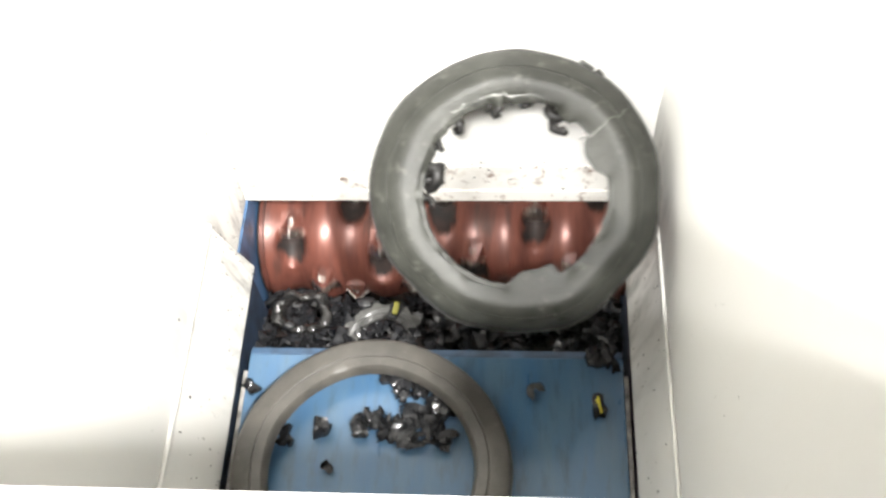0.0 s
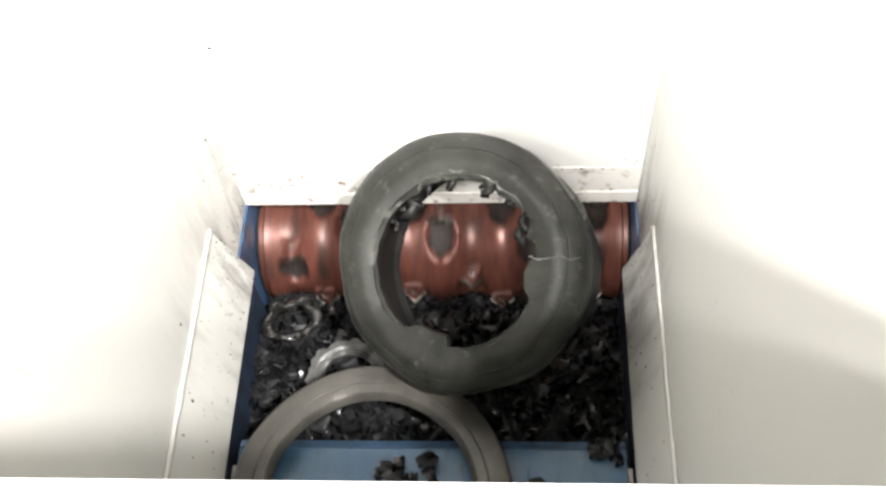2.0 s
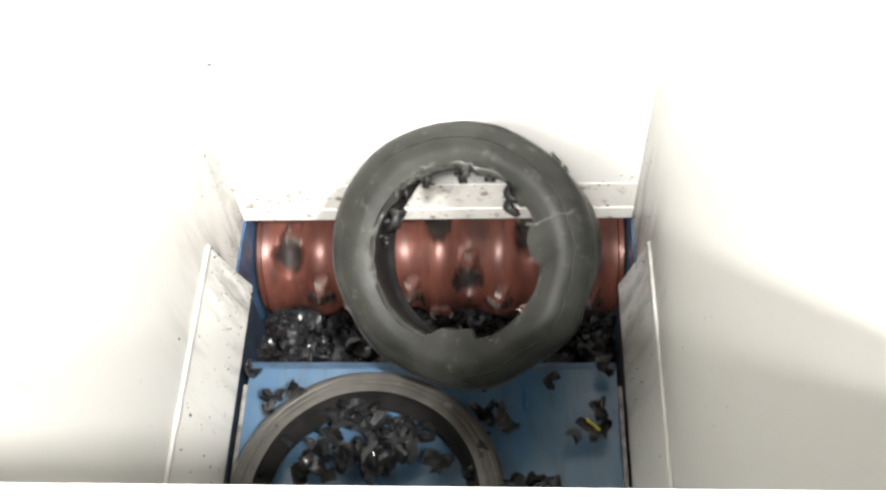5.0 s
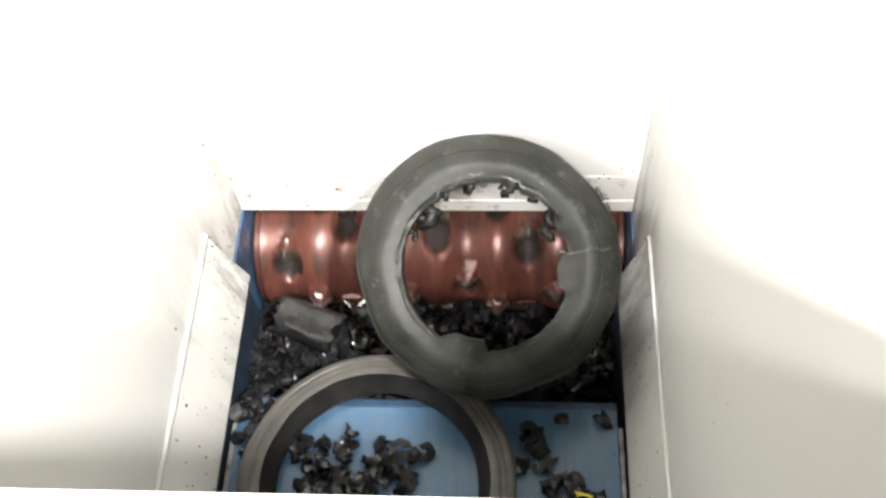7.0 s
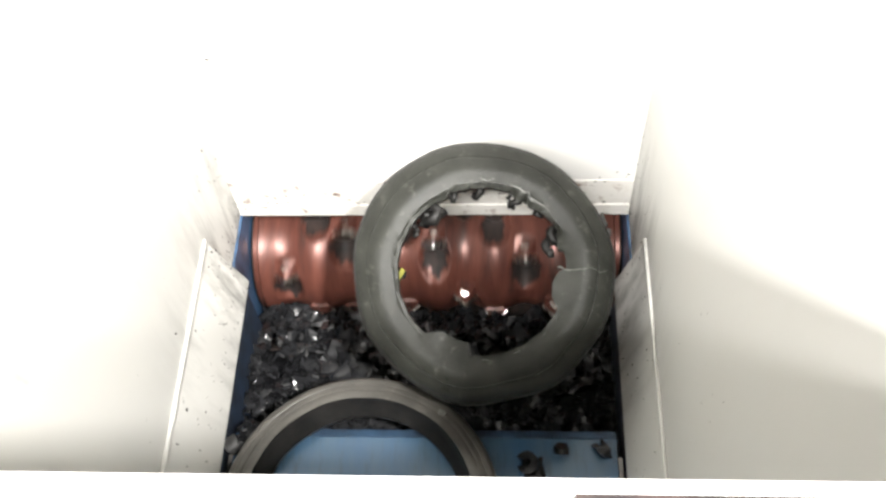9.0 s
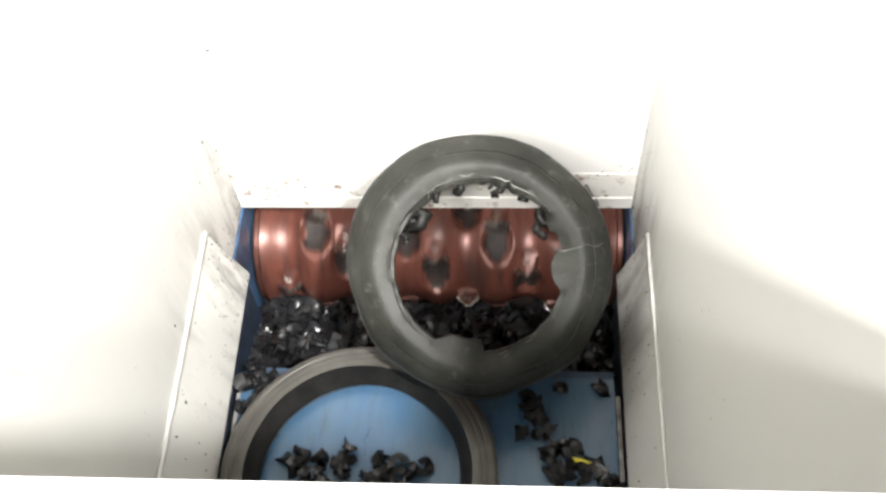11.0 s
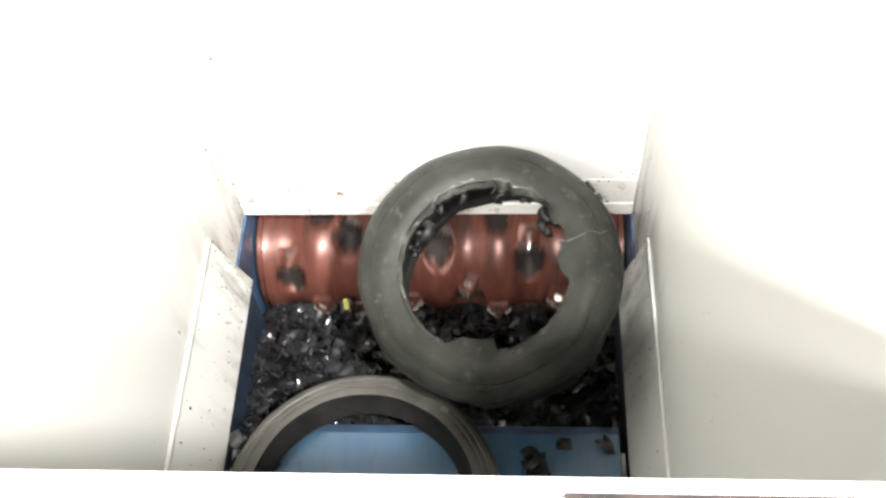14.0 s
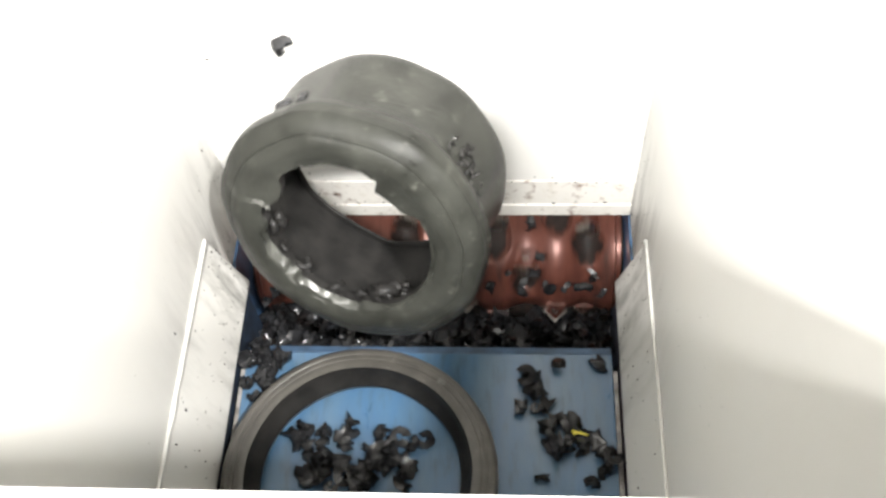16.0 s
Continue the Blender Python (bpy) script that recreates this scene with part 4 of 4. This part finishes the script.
    for i, ob in enumerate(LOOSE):
        x, y = rng.uniform(-0.40, 0.40), rng.uniform(-0.10, 0.06)
        rows = []
        spin = [rng.uniform(0, 360) for _ in range(3)]
        stations = dict(flights.get(i, ()))
        times = sorted({round(0.4 * n, 3) for n in range(41)} | set(stations) | {round(t + d, 3) for t in stations for d in (-0.1, 0.1) if 0 <= t + d <= 16})
        busy = (min(stations) - 0.05, max(stations) + 0.05) if stations else (99, 99)
        for t in times:
            if t not in stations and busy[0] < t < busy[1]:
                continue
            hop = 0.035 * rng.random() ** 3
            p = stations.get(t) or (x, y, -0.152 + hop - 0.9 * max(0, y + 0.08))
            rows.append((t, pose(*p, *spin)))
            x = min(0.41, max(-0.41, x + rng.gauss(0, 0.012)))
            y = min(0.06, max(-0.12, y + rng.gauss(0, 0.008)))
            spin = [v + rng.uniform(-28, 28) * (0.1 if stations and busy[1] - busy[0] > 1 and busy[0] < t < busy[1] else 1) for v in spin]
        walk(ob, rows)
    walk(CHUNK, (
        (0, pose(-0.30, -0.05, -0.29, 0, 0, 90)), (3.0, pose(-0.31, -0.05, -0.29, 0, 0, 70)), (3.3, pose(-0.32, -0.055, -0.11, 20, 0, 50)), (3.6, pose(-0.32, -0.055, -0.12, 10, 0, 60)),
        (4.2, pose(-0.32, -0.06, -0.29, 0, 0, 70)), (6.3, pose(-0.29, -0.06, -0.17, 0, 10, 60)), (7.0, pose(-0.28, -0.06, -0.12, 0, 0, 70)), (7.4, pose(-0.30, -0.045, -0.10, 25, 0, -20)),
        (8.0, pose(-0.30, -0.03, -0.09, 35, 0, -35)), (8.1, pose(-0.31, 0.085, -0.02, 50, 0, -4)), (8.4, pose(-0.30, 0.10, -0.015, 55, 0, -6)), (8.6, pose(-0.30, 0.085, -0.03, 50, 0, -3)),
        (8.8, pose(-0.33, -0.06, -0.10, 30, 0, 0)), (9.0, pose(-0.33, -0.07, -0.29, 10, 0, 10)), (11.8, pose(-0.33, -0.03, -0.29, 0, 0, 80)), (12.2, pose(-0.32, -0.02, -0.25, 0, 0, 88)),
        (12.5, pose(-0.32, -0.02, -0.26, 0, 0, 90)), (12.8, pose(-0.33, -0.02, -0.29, 0, 0, 90)), (13.3, pose(-0.33, -0.06, -0.29, 0, 0, 95)), (13.6, pose(-0.33, -0.07, -0.135, 0, 0, 78)), (13.9, pose(-0.33, -0.07, -0.29, 0, 0, 78)), (14.6, pose(-0.33, -0.08, -0.29, 0, 0, 78)), (14.8, pose(-0.33, -0.08, -0.13, 0, 0, 74)),
        (15.0, pose(-0.33, -0.08, -0.12, 0, 0, 74)), (15.4, pose(-0.32, -0.08, -0.11, 0, 0, 62)), (15.6, pose(-0.30, -0.07, -0.12, 0, 0, 60)), (15.8, pose(-0.30, -0.07, -0.29, 0, 0, 60)),
        (16.0, pose(-0.30, -0.07, -0.29, 0, 0, 60))))
    walk(CHUNK_SHORT, (
        (0, pose(0.2, -0.06, -0.29, 0, 0, 80)), (7.9, pose(-0.33, -0.12, -0.29, 0, 0, 85)), (8.2, pose(-0.33, -0.11, -0.135, 0, 0, 86)), (8.6, pose(-0.33, -0.115, -0.135, 0, 0, 84)),
        (9.0, pose(-0.33, -0.13, -0.29, 0, 0, 84)), (16.0, pose(-0.33, -0.13, -0.29, 0, 0, 84))))
    walk(LOOP, (
        (0, pose(-0.31, -0.05, -0.125, 20, 0, 0)), (0.6, pose(-0.33, -0.06, -0.12, 10, 5, 10)), (1.5, pose(-0.333, -0.062, -0.12, 12, 4, 20)), (2.6, pose(-0.333, -0.064, -0.12, 12, 0, 24)),
        (3.1, pose(-0.33, -0.06, -0.13, 20, 0, 30)), (3.4, pose(-0.32, -0.06, -0.29, 30, 0, 40)), (9.3, pose(-0.28, -0.04, -0.29, 30, 0, 60)), (9.8, pose(-0.27, -0.03, -0.11, 0, -28, 80)),
        (10.2, pose(-0.28, -0.02, -0.11, 0, -32, 90)), (11.0, pose(-0.28, -0.01, -0.29, 30, 0, 95)), (16.0, pose(-0.28, -0.01, -0.29, 30, 0, 100))))
    walk(OFFCUT_STRIP, (
        (0, pose(-0.130, -0.09, -0.185, 10, 0, 20)), (0.5, pose(-0.145, -0.10, -0.182, 10, 0, 14)), (1.0, pose(-0.165, -0.15, -0.172, 8, 0, 8)), (1.5, pose(-0.200, -0.212, -0.125, 8, 4, 4)),
        (2.0, pose(-0.190, -0.205, -0.122, 8, 4, 2)), (2.5, pose(-0.183, -0.180, -0.122, 8, 2, 0)), (3.0, pose(-0.180, -0.130, -0.125, 10, 0, -4)), (3.4, pose(-0.190, -0.095, -0.135, 20, 0, -8)),
        (4.0, pose(-0.190, -0.080, -0.29, 20, 0, -10)), (16.0, pose(-0.190, -0.080, -0.29, 20, 0, -10))))
    walk(SCRAP, (
        (0, pose(-0.098, -0.048, -0.105, 15, 0, 80)), (0.5, pose(-0.10, -0.06, -0.115, 15, 20, 60)), (0.9, pose(-0.14, -0.09, -0.12, 0, 0, 40)), (1.5, pose(-0.14, -0.25, -0.16, 0, 0, 20)),
        (3.2, pose(-0.10, -0.07, -0.13, 0, 0, 20)), (3.5, pose(-0.08, -0.07, -0.115, 20, 0, 10)), (4.1, pose(-0.10, -0.07, -0.115, 10, 0, 0)), (6.0, pose(-0.1, -0.02, -0.29, 0, 0, 0)),
        (8.7, pose(-0.06, 0.03, -0.29, 0, 0, 30)), (8.9, pose(-0.075, 0.055, -0.06, 40, 0, 60)), (9.1, pose(-0.075, 0.04, -0.08, 40, 0, 65)), (9.4, pose(-0.06, 0.0, -0.29, 0, 0, 80)),
        (13.8, pose(-0.2, 0.0, -0.29, 0, 0, 90)), (14.0, pose(-0.21, 0.0, -0.12, 20, 0, 100)), (14.3, pose(-0.2, 0.0, -0.29, 0, 0, 110)), (15.3, pose(0.18, 0.03, -0.29, 20, 0, 70)), (15.4, pose(0.19, 0.065, -0.06, 40, 0, 60)), (15.6, pose(0.195, 0.06, -0.06, 40, 0, 65)), (15.8, pose(0.19, 0.0, -0.29, 0, 0, 80)), (16.0, pose(0.19, 0.0, -0.29, 0, 0, 80))))


motions()
